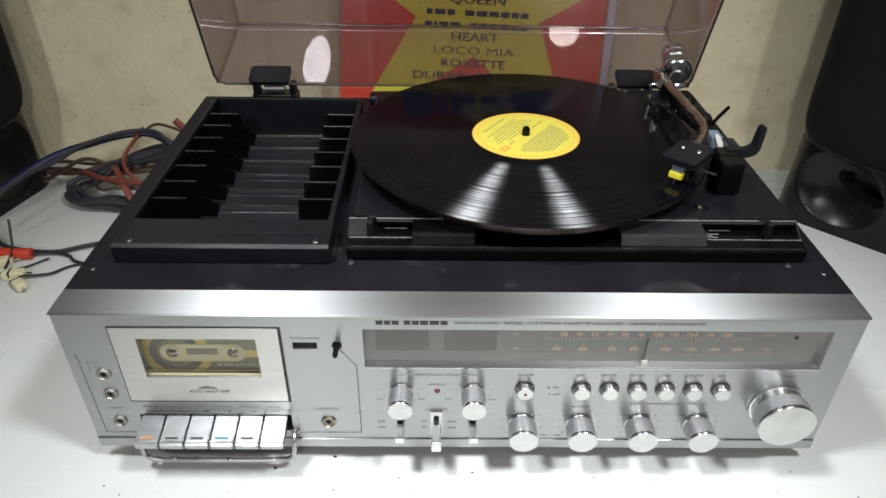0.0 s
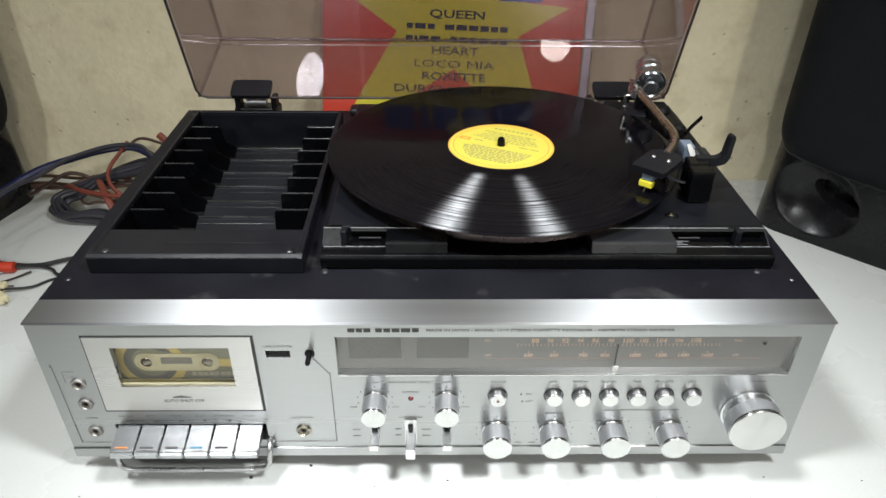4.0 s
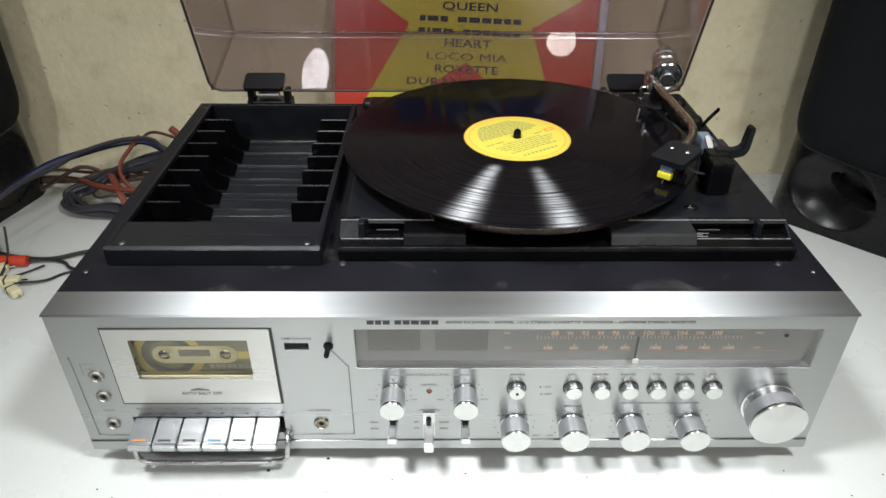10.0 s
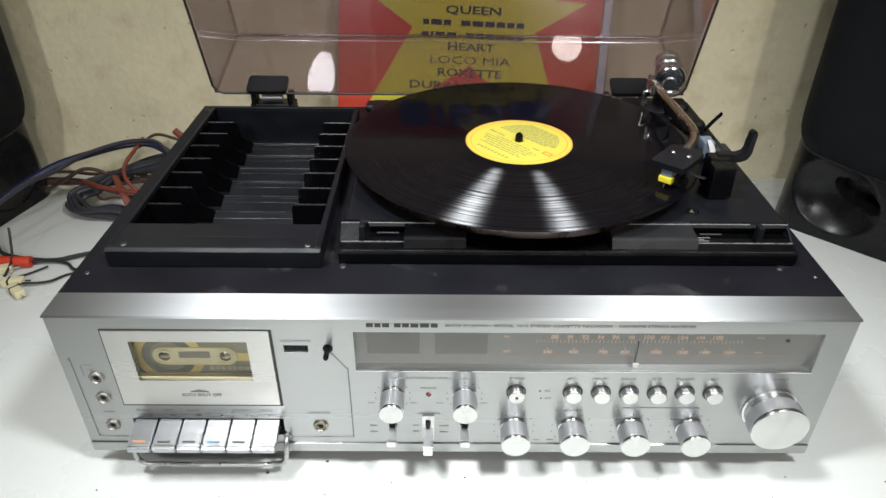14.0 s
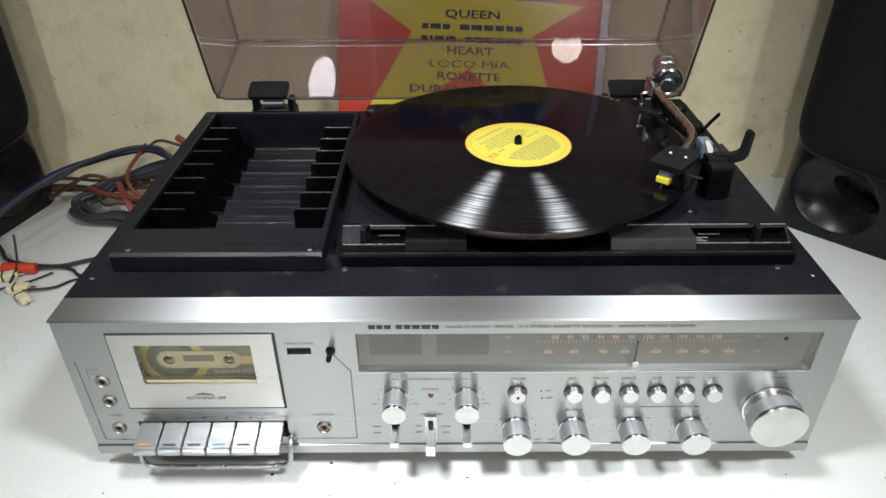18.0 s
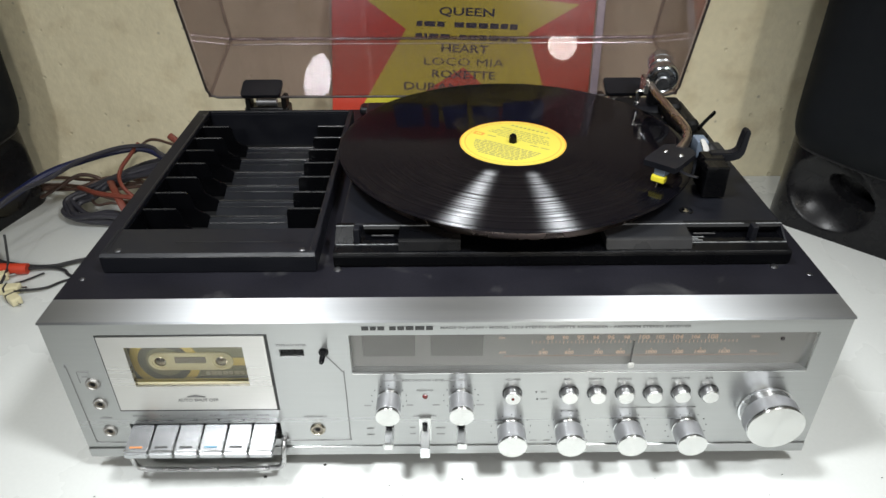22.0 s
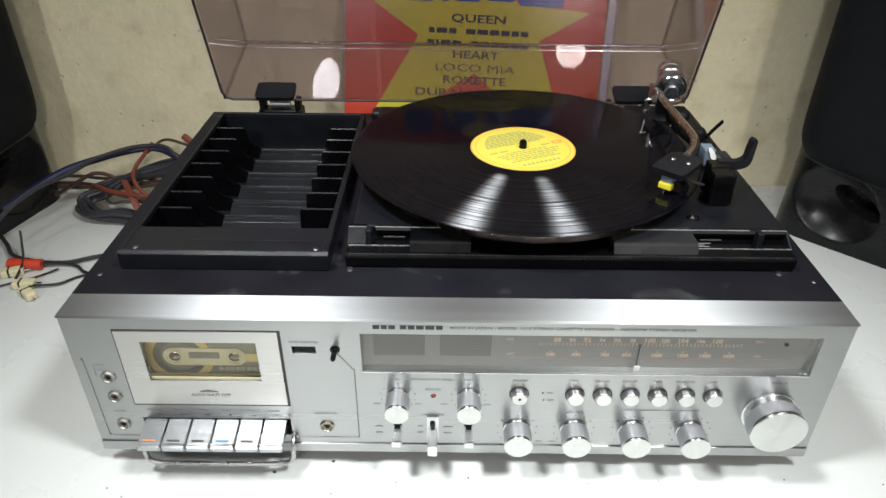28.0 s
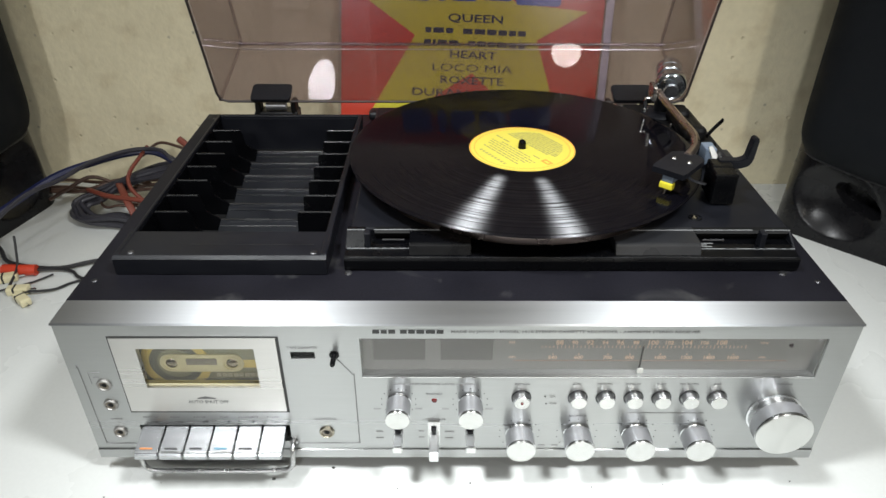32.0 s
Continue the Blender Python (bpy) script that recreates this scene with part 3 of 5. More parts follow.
# ---- the room ----
def room():
    tagged(part("tabletop", box(-1.3, 1.3, -0.75, 0.4817, -0.035, 0.0, 0.002), TABLE_WHITE),
           "white painted tabletop with a few dark crumbs", "table", kind="structure")
    tagged(part("wall_back", box(-1.9, 1.9, 0.4817, 0.60, -0.75, 2.3), WALL_PAINT), "cream old plaster wall, rough and pitted",
           "wall", kind="structure")
    tagged(part("wall_left", box(-2.0, -1.9, -5.4, 0.60, -0.75, 2.3), ROOM_PAINT), "plain grey painted wall", "wall", kind="structure")
    tagged(part("wall_right", box(1.9, 2.0, -5.4, 0.60, -0.75, 2.3), ROOM_PAINT), "plain grey painted wall", "wall", kind="structure")
    tagged(part("wall_front", box(-2.0, 2.0, -5.5, -5.4, -0.75, 2.3), ROOM_PAINT), "plain grey painted wall", "wall", kind="structure")
    tagged(part("wall_pillar", box(-0.92, -0.42, -2.90, -2.62, -0.75, 2.3, 0.004), PILLAR_PAINT), "pale painted wall pillar behind the oval lamp", "pillar", kind="structure")
    tagged(part("ceiling", box(-2.0, 2.0, -5.5, 0.60, 2.3, 2.4), CEILING_PAINT), "plain grey ceiling", "ceiling", kind="structure")
    tagged(part("floor", box(-2.0, 2.0, -5.5, 0.60, -0.85, -0.75), FLOOR_GREY), "plain grey floor", "floor", kind="structure")


room()



# ---- the music centre: front panel at y = 0, base at the table ----
XL, XR = -0.2684, 0.2684
PANEL_LOW, PANEL_TOP, TOP_Z, TOP_Y, BACK_Y = 0.0134, 0.1415, 0.1432, 0.0225, 0.366
DOOR = (-0.2345, -0.1212, 0.0612, 0.1306)
KEY_BAY = (-0.2318, -0.1220, 0.0300, 0.0470)
DIAL = (-0.0660, 0.2492, 0.0955, 0.1292)
COUNTER = (-0.1136, -0.0971, 0.1110, 0.1174)
SLOT = (-0.0190, -0.0135, 0.0310, 0.0490)
RACK_HOLE = (-0.2416, -0.0975, 0.0900, 0.3225)
centre = thing("music_centre", "silver-fronted stereo music centre with turntable and open smoked lid", "stereo")


def facing(x, z, y=0.0):
    """Stands a turned shape on the panel: its axis points out of the front."""
    return pose(x, y, z, 90)


def case():
    bm = plate_with_holes(XL, XR, TOP_Y + 0.0005, BACK_Y, 0.0, 0.004, [RACK_HOLE])
    bm.transform(Matrix(((1, 0, 0, 0), (0, 0, 1, 0), (0, -1, 0, TOP_Z), (0, 0, 0, 1))))
    part("case_top", bm, CASE, centre, "dark vinyl-covered case top")
    for b in ((XL, XL + 0.008, TOP_Y + 0.0005, BACK_Y), (XR - 0.008, XR, TOP_Y + 0.0005, BACK_Y), (XL + 0.008, XR - 0.008, BACK_Y - 0.008, BACK_Y)):
        part("case_side", box(*b, PANEL_LOW, TOP_Z - 0.0041), CASE, centre)
    part("case_base", box(XL + 0.008, XR - 0.008, TOP_Y + 0.0005, BACK_Y - 0.008, PANEL_LOW, PANEL_LOW + 0.006), CASE, centre)
    bm = plate_with_holes(XL, XR, PANEL_LOW, PANEL_TOP, 0.0, 0.003, [DOOR, KEY_BAY, DIAL, COUNTER, SLOT])
    part("front_panel", bm, ALU, centre, "brushed aluminium front panel")
    bm = bmesh.new()
    outline([(-0.0013, PANEL_TOP - 0.0012), (-0.0003, PANEL_TOP), (TOP_Y, TOP_Z), (TOP_Y, TOP_Z - 0.004), (0.0032, PANEL_TOP - 0.004), (0.0032, PANEL_TOP - 0.0012)],
            XR - XL, Matrix(((0, 0, 1, XR), (1, 0, 0, 0), (0, 1, 0, 0.0006), (0, 0, 0, 1))), bm)
    for v in bm.verts:
        v.co.x *= 1.0022 if v.co.y < 0.001 else 0.9975
    part("top_trim", bm, ALU_TOP, centre)
    part("lower_trim", box(XL, XR, -0.0011, -0.0001, PANEL_LOW, 0.0222, 0.0004), ALU, centre)
    part("inner_case", box(XL + 0.006, XR - 0.006, 0.018, 0.023, PANEL_LOW + 0.002, PANEL_TOP - 0.006), BLACK_MATT, centre)
    for x in (-0.235, 0.235):
        for y in (0.04, 0.33):
            part("foot", lathe([(0, 0), (0.011, 0), (0.012, 0.002), (0.012, PANEL_LOW), (0, PANEL_LOW)], 20, m=pose(x, y, 0)), RUBBER, centre)
    for x, y in ((-0.2586, 0.0467), (0.2586, 0.0467), (-0.2586, 0.352), (0.2586, 0.352)):
        part("case_screw", lathe([(0, 0.0009), (0.0015, 0.0008), (0.0022, 0.0002), (0.0022, -0.001)], 12, m=pose(x, y, TOP_Z)), DULL_STEEL, centre)
    part("inlay_line", tube([(-0.0830, -0.0001, 0.1115), (-0.0802, -0.0001, 0.1082), (-0.0724, -0.0001, 0.0968), (-0.0716, -0.0001, 0.0930),
                             (-0.0718, -0.0001, 0.0340), (-0.0722, -0.0001, 0.0300), (-0.0760, -0.0001, 0.0285), (-0.118, -0.0001, 0.0283)],
                            0.00042, 6, 4), PRINT, centre)
    part("inlay_line", tube([(-0.2622, -0.0001, 0.1025), (-0.2612, -0.0001, 0.1000), (-0.2606, -0.0001, 0.0340), (-0.2600, -0.0001, 0.0300),
                             (-0.2560, -0.0001, 0.0280), (-0.2335, -0.0001, 0.0278)], 0.00042, 6, 4), PRINT, centre)
    part("inlay_line", tube([(-0.2555, -0.0001, 0.0880), (-0.2555, -0.0001, 0.0985), (-0.2470, -0.0001, 0.0985)], 0.0002, 6, straight=True), PRINT, centre)


def cassette_bay():
    door = part("cassette_door", plate_with_holes(DOOR[0] + 0.0009, DOOR[1] - 0.0009, DOOR[2] + 0.0009, DOOR[3] - 0.0009, -0.0010, 0.0030,
                                                  [(-0.2172, -0.1378, 0.0850, 0.1206)]), ALU_DOOR, centre, "brushed metal cassette door")
    pane = part("door_window", box(-0.2172, -0.1378, -0.0004, 0.0004, 0.0850, 0.1206), CLEAR, door, "clear plastic cassette window")
    pane.visible_shadow = False
    words("lettering", "AUTO SHUT OFF", 0.0040, on_panel(-0.1765, 0.0716, -0.0013), PRINT, door, 0.0285)
    part("arrow_mark", outline([(-0.1838, 0.0745), (-0.1708, 0.0745), (-0.1708, 0.0752), (-0.1730, 0.0752), (-0.1775, 0.0768),
                                (-0.1785, 0.0768), (-0.1785, 0.0757), (-0.1838, 0.0754)], 0.0002, pose(0, -0.0012, 0, 90)), PRINT, door)
    part("door_outline", plate_with_holes(DOOR[0] - 0.0002, DOOR[1] + 0.0010, DOOR[2] - 0.0009, DOOR[3] + 0.0002, -0.0003, 0.0031,
                                          [(DOOR[0] + 0.0005, DOOR[1] - 0.0008, DOOR[2] + 0.0006, DOOR[3] - 0.0005)]), PRINT_DARK, centre)
    part("door_gap", plate_with_holes(DOOR[0] - 0.0003, DOOR[1] + 0.0003, DOOR[2] - 0.0003, DOOR[3] + 0.0003, 0.0032, 0.0045,
                                      [(-0.219, -0.136, 0.083, 0.1225)]), BLACK_MATT, centre)
    part("bay", box(-0.2330, -0.1225, 0.0160, 0.0175, 0.0610, 0.1310), BLACK_MATT, centre)


def tape_keys():
    edges = (-0.2309, -0.2131, -0.1953, -0.1776, -0.1598, -0.1420, -0.1243)
    marks = (KEY_ORANGE, PRINT_DARK, PRINT_DARK, KEY_BLUE, PRINT_DARK, KEY_WHITE)
    part("key_slot", box(KEY_BAY[0], KEY_BAY[1], 0.009, 0.011, KEY_BAY[2], KEY_BAY[3]), BLACK_MATT, centre)
    for a, b, mark in zip(edges, edges[1:], marks):
        bm = bmesh.new()
        outline([(0.010, 0.0478), (-0.0205, 0.0404), (-0.0220, 0.0396), (-0.0220, 0.0352), (-0.0205, 0.0345), (0.010, 0.0375)], b - a - 0.0016,
                Matrix(((0, 0, 1, b - 0.0008), (1, 0, 0, 0), (0, 1, 0, 0), (0, 0, 0, 1))), bm)
        bmesh.ops.bevel(bm, geom=bm.edges[:], offset=0.0006, segments=2, affect="EDGES")
        key = part("piano_key", bm, KEY_METAL, centre, "brushed metal tape key")
        slope = math.degrees(math.atan2(0.0074, 0.0305))
        part("key_mark", box(-0.0044, 0.0044, -0.0006, 0.0006, -0.0003, 0.0003, m=pose((a + b) / 2 - 0.0003, -0.0172, 0.04151, slope)), mark, key)
        part("key_lip", box(a - b + 0.0016, 0, -0.0007, 0.0007, -0.0004, 0.0005, 0.0002, m=pose(b - 0.0008, -0.0200, 0.04086, slope)), NECK, key, "bright lip along the key's front")
    for x, w, body in zip((-0.2215, -0.2040, -0.1863, -0.1684, -0.1510, -0.1332), (0.0110, 0.0070, 0.0085, 0.0065, 0.0145, 0.0085),
                          ("RECORD", "REW", "F.FWD", "PLAY", "STOP/EJECT", "PAUSE")):
        words("lettering", body, 0.0022, on_panel(x, 0.0553), PRINT, centre, w)
    for x, s in ((-0.2185, "dot"), (-0.2010, "rew"), (-0.1830, "ff"), (-0.1660, "play"), (-0.1480, "stop"), (-0.1310, "pause")):
        bm = bmesh.new()
        for k in ((-0.001, 0.001) if s in ("rew", "ff", "pause") else (0,)):
            box(x + k - (0.0008 if s != "pause" else 0.0003), x + k + (0.0008 if s != "pause" else 0.0003), -0.0004, 0, 0.0500, 0.0511, bm=bm)
        part("key_symbol", bm, PRINT_DARK, centre)
    # wire stand below the keys
    part("wire_bail", tube([(-0.1205, 0.002, 0.0310), (-0.1205, -0.0060, 0.0296), (-0.1207, -0.0088, 0.0240), (-0.1222, -0.0104, 0.0150), (-0.1290, -0.0110, 0.0112),
                            (-0.1500, -0.0112, 0.0104), (-0.2050, -0.0112, 0.0104), (-0.2250, -0.0110, 0.0112), (-0.2312, -0.0104, 0.0150),
                            (-0.2327, -0.0088, 0.0240), (-0.2328, -0.0060, 0.0296), (-0.2328, 0.002, 0.0310)], 0.0019, 12, 5), WIRE_STEEL, centre,
         "bent steel wire bail", True)
    part("bail_socket", lathe([(0.0030, 0), (0.0030, 0.002), (0.0022, 0.003), (0, 0.003)], 20, m=facing(-0.1205, 0.0308)), WIRE_STEEL, centre, "", True)


def knob(name, x, z, r, length, parent, label, flutes=72, neck=0.10):
    """A turned knob: spun face, fluted side and a bright ring; its axis stands out of the panel."""
    ob = part(name, lathe([(r * 0.955, length * neck), (r * 0.985, length * (neck + 0.015)), (r, length * (neck + 0.05)), (r, length * 0.855), (r * 0.985, length * 0.865)], flutes, flute=r * 0.010, flutes=1), KNURL,
              parent, label, True)
    part("neck", lathe([(r * 0.99, 0.0002), (r * 0.99, 0.0008), (r * 0.94, 0.0012), (r * 0.94, length * neck), (r * 0.955, length * (neck + 0.002))], 48), NECK, ob, "", True)
    part("bead", lathe([(r * 0.985, length * 0.865), (r * 1.010, length * 0.875), (r * 1.010, length * 0.890), (r * 0.965, length * 0.900)], 56), NECK, ob, "bright bead", True)
    part("ring", lathe([(r * 0.965, length * 0.900), (r * 0.91, length * 0.902), (r * 0.91, length * 0.928), (r * 0.975, length * 0.930)], 48), PRINT_DARK, ob, "", True)
    face = part("knob_face", lathe([(r * 0.975, length * 0.930), (r * 1.0, length * 0.935), (r * 1.0, length * 0.980), (r * 0.975, length), (0, length)], 64, m=pose(0, 0, 0, 90)),
                SPUN, ob, "spun aluminium face", True)
    face.matrix_local = pose(0, 0, 0, -90)
    ob.matrix_local = facing(x, z, -0.0002)
    return ob


def controls():
    for x in (-0.0414, 0.0096):
        knob("level_knob", x, 0.0712, 0.0086, 0.0185, centre, "spun aluminium recording level knob", 48)
        bm = bmesh.new()
        for i in range(11):
            a = radians(-40 + 26 * i)
            box(x + 0.0125 * math.cos(a) - 0.0003, x + 0.0125 * math.cos(a) + 0.0003, -0.0004, 0,
                0.0712 + 0.0125 * math.sin(a) - 0.0003, 0.0712 + 0.0125 * math.sin(a) + 0.0003, bm=bm)
        part("scale_dots", bm, PRINT_DARK, centre)
    for x, label in ((0.0466, "volume"), (0.0890, "balance"), (0.1325, "bass"), (0.1758, "treble")):
        knob("tone_knob", x, 0.0388, 0.0104, 0.0175, centre, "spun aluminium %s knob" % label, 60)
        bm = bmesh.new()
        for i in range(11):
            a = radians(-40 + 26 * i)
            box(x + 0.0148 * math.cos(a) - 0.0003, x + 0.0148 * math.cos(a) + 0.0003, -0.0004, 0,
                0.0388 + 0.0148 * math.sin(a) - 0.0003, 0.0388 + 0.0148 * math.sin(a) + 0.0003, bm=bm)
        part("scale_dots", bm, PRINT_DARK, centre)
    knob("tuning_knob", 0.2295, 0.0592, 0.0198, 0.0200, centre, "large spun aluminium tuning knob", 120, 0.34)
    for i in range(6):
        button(0.0860 + 0.01982 * i)
    power = button(0.0459)
    part("power_lamp", lathe([(0, 0.0068), (0.0010, 0.0066), (0.0012, 0.0060)], 16), LED_RED, power)
    part("record_light", lathe([(0, 0.0014), (0.0015, 0.0010), (0.0021, 0.0)], 20, m=facing(-0.0159, 0.0723)), LED_RED, centre, "unlit red record lamp", True)
    lever(-0.0424, 0.0395)
    lever(0.0102, 0.0395)
    # loudness slide switch
    part("slot_plate", plate_with_holes(-0.0206, -0.0120, 0.0290, 0.0522, -0.0020, 0.0, [(-0.0183, -0.0145, 0.0330, 0.0482)]), SPUN, centre)
    part("slot_back", box(-0.019, -0.0135, 0.006, 0.007, 0.031, 0.049), BLACK_MATT, centre)
    part("slot_shade", box(-0.0177, -0.0151, -0.0035, 0.006, 0.0404, 0.0474, 0.0004), BLACK_GLOSS, centre)
    bm = box(-0.0198, -0.0128, -0.0205, 0.0010, 0.0312, 0.0402, 0.0009, m=None)
    part("slide_lever", bm, LEVER_CHROME, centre, "chrome loudness switch lever")
    # headphone and microphone sockets
    for x, z, r in ((-0.0952, 0.0402, 0.0056), (-0.2471, 0.0871, 0.0052), (-0.2471, 0.0680, 0.0052), (-0.2473, 0.0402, 0.0052)):
        socket = part("socket", lathe([(r, 0), (r, 0.0010), (r * 0.88, 0.0018), (r * 0.74, 0.0018), (r * 0.66, 0.0010), (r * 0.66, 0.0004)], 32, m=facing(x, z)),
                      BRASS_DULL if x > -0.1 else NICKEL, centre, "round jack socket", True)
        part("socket_hole", lathe([(r * 0.67, 0.0010), (r * 0.36, 0.0005), (r * 0.32, 0.0002), (0, 0.0002)], 24, m=facing(x, z)), SOCKET_INSIDE, socket)
        part("socket_bore", lathe([(r * 0.33, 0.0006), (0, 0.0007)], 20, m=facing(x, z - 0.0004)), BLACK_MATT, socket)
        part("socket_tip", box(x - 0.0022, x - 0.0012, -0.0013, -0.0009, z - 0.0004, z + 0.0010), DULL_STEEL, socket)
    # tape counter with reset pin
    part("counter_wheel", box(COUNTER[0], COUNTER[1], 0.003, 0.006, COUNTER[2], COUNTER[3]), BLACK_GLOSS, centre)
    for i in range(3):
        x = -0.1097 + 0.0043 * i
        part("counter_digit", box(x - 0.0019, x + 0.0019, 0.0020, 0.003, 0.1120, 0.1166, 0.0004), BLACK_GLOSS, centre)
    part("reset_pin", lathe([(0.0034, 0), (0.0034, 0.0008), (0.0019, 0.0012), (0.0018, 0.010), (0.0013, 0.0112), (0, 0.0114)], 20, m=facing(-0.0838, 0.1150)),
         BLACK_GLOSS, centre, "black tape counter reset pin", True)


def button(x, z=0.0752):
    ob = part("push_button", lathe([(0.0071, 0), (0.0071, 0.0006), (0.0065, 0.0010), (0.0062, 0.0004)], 40), DULL_STEEL, centre,
              "chromed push button", True)
    part("button_side", lathe([(0.0058, 0.0002), (0.0060, 0.0048), (0.0057, 0.0056)], 36), BUTTON_SIDE, ob, "dark chromed side", True)
    part("button_cap", lathe([(0.0057, 0.0056), (0.0053, 0.0061), (0, 0.0062)], 36), SPUN, ob, "", True)
    ob.matrix_local = facing(x, z, -0.0001)
    return ob


def lever(x, z):
    """Toggle with a tapered chrome bat and a bright end."""
    ob = part("toggle_switch", box(x - 0.0030, x + 0.0030, -0.0008, 0.0, z - 0.0040, z + 0.0060, 0.0003), PRINT_DARK, centre, "small toggle switch")
    bat = outline([(-0.0026, 0.0030), (0.0026, 0.0030), (0.0034, -0.0015), (0.0034, -0.0022), (-0.0034, -0.0022), (-0.0034, -0.0015)], 0.0175, pose(x, -0.0010, z + 0.0008, 90) @ pose(0, 0, 0.0175))
    part("toggle_lever", soft(bat, 0.0006), LEVER_CHROME, ob, "chrome lever")
    part("lever_end", soft(outline(rounded(x - 0.0034, x + 0.0034, z - 0.0016, z + 0.0040, 0.0012), 0.0016, pose(0, -0.0184, 0, 90)), 0.0004), SPUN, ob, "bright lever end")
    part("toggle_pivot", box(x - 0.0022, x + 0.0022, -0.0060, 0.0, z + 0.0042, z + 0.0062, 0.0005), BLACK_GLOSS, ob)


def dial():
    """Tuning dial: a recessed grey plate with printed scales behind a clear window."""
    def dx(x):
        return -0.011 + (x + 0.011) * 1.017

    win = part("dial_window", box(DIAL[0], DIAL[1], 0.0006, 0.0014, DIAL[2], DIAL[3]), CLEAR, centre, "clear dial window")
    win.visible_shadow = False
    plate = part("dial_plate", box(DIAL[0] - 0.002, DIAL[1] + 0.004, 0.0068, 0.0080, DIAL[2] - 0.006, DIAL[3] + 0.002), DIAL_GREY, centre, "grey tuning scale plate")
    bm = bmesh.new()
    box(DIAL[0] - 0.0004, DIAL[0], 0.003, 0.0068, DIAL[2], DIAL[3], bm=bm)
    box(DIAL[0], DIAL[1], 0.003, 0.0068, DIAL[2] - 0.0006, DIAL[2], bm=bm)
    box(DIAL[0], DIAL[1], 0.003, 0.0068, DIAL[3], DIAL[3] + 0.0006, bm=bm)
    part("dial_frame", bm, ALU, centre)
    part("dial_end", outline([(0.2462, 0.0066), (0.2492, 0.0066), (0.2492, 0.0016), (0.2484, 0.0016)], DIAL[3] - DIAL[2] - 0.0002,
                             Matrix(((1, 0, 0, 0), (0, 1, 0, 0), (0, 0, 1, DIAL[3] - 0.0001), (0, 0, 0, 1)))), NECK, centre, "bright sloping end of the dial")
    part("window_sill", box(DIAL[0], DIAL[1], -0.0006, 0.0004, DIAL[2] - 0.0012, DIAL[2] - 0.0001, 0.0003), CHROME, win)
    for x0, x1 in ((-0.0572, -0.0218), (-0.0114, 0.0240)):
        face = part("level_meter", box(dx(x0), dx(x1), 0.0060, 0.0067, 0.1050, 0.1256, 0.0002), METER_GREY, plate, "dark unlit level meter")
    y, zf, za = 0.0064, 0.1203, 0.1073
    for x, body in zip((0.0687, 0.0789, 0.0891, 0.0993, 0.1095, 0.1201, 0.1315, 0.1424, 0.1541, 0.1662, 0.1776),
                       ("88", "90", "92", "94", "96", "98", "100", "102", "104", "106", "108")):
        words("lettering", body, 0.0053 if int(body) % 4 == 0 else 0.0043, on_panel(dx(x), zf, y), ORANGE_PRINT, plate, bold=0.00014)
    for x, body in zip((0.0649, 0.0826, 0.1025, 0.1175, 0.1382, 0.1562, 0.1716, 0.1880), ("540", "600", "700", "800", "1000", "1200", "1400", "1600")):
        words("lettering", body, 0.0042, on_panel(dx(x), za - 0.0003, y), ORANGE_PRINT, plate, bold=0.00014)
    words("lettering", "FM", 0.0034, on_panel(dx(0.0365), zf, y), ORANGE_PRINT, plate)
    words("lettering", "AM", 0.0034, on_panel(dx(0.0373), za, y), ORANGE_PRINT, plate)
    words("lettering", "MHz", 0.0030, on_panel(dx(0.2066), zf, y), ORANGE_PRINT, plate)
    words("lettering", "kHz", 0.0030, on_panel(dx(0.2080), za, y), ORANGE_PRINT, plate)
    bm = bmesh.new()
    for i in range(53):
        x = dx(0.0570 + 0.00265 * i)
        tall = 0.0030 if i % 4 == 0 else 0.0020
        box(x - 0.0002, x + 0.0002, y, y + 0.0004, 0.1165 - tall / 2, 0.1165 + tall / 2, bm=bm)
    for x in (0.0649, 0.0826, 0.1025, 0.1175, 0.1382, 0.1562, 0.1716, 0.1880):
        box(dx(x) - 0.0004, dx(x) + 0.0004, y, y + 0.0004, 0.1094, 0.1104, bm=bm)
    part("tick_marks", bm, ORANGE_PRINT, plate, "orange tuning ticks")
    part("scale_line", box(dx(0.0380), dx(0.2260), y, y + 0.0004, 0.1040, 0.1042), SCALE_PINK, plate)
    pointer = part("pointer", box(dx(0.1246) - 0.0005, dx(0.1246) + 0.0005, 0.0035, 0.0043, 0.0985, 0.1190), PRINT_DARK, plate, "dark tuning pointer")
    part("pointer_foot", box(dx(0.1254) - 0.0022, dx(0.1254) + 0.0022, 0.0028, 0.0044, 0.0950, 0.0998, 0.0010), PRINT_WHITE, pointer)
    part("stereo_lamp", lathe([(0, 0.0012), (0.0012, 0.0010), (0.0016, 0)], 16, m=facing(dx(0.2254), 0.1180, 0.0068)), LAMP_DARK, plate, "", True)


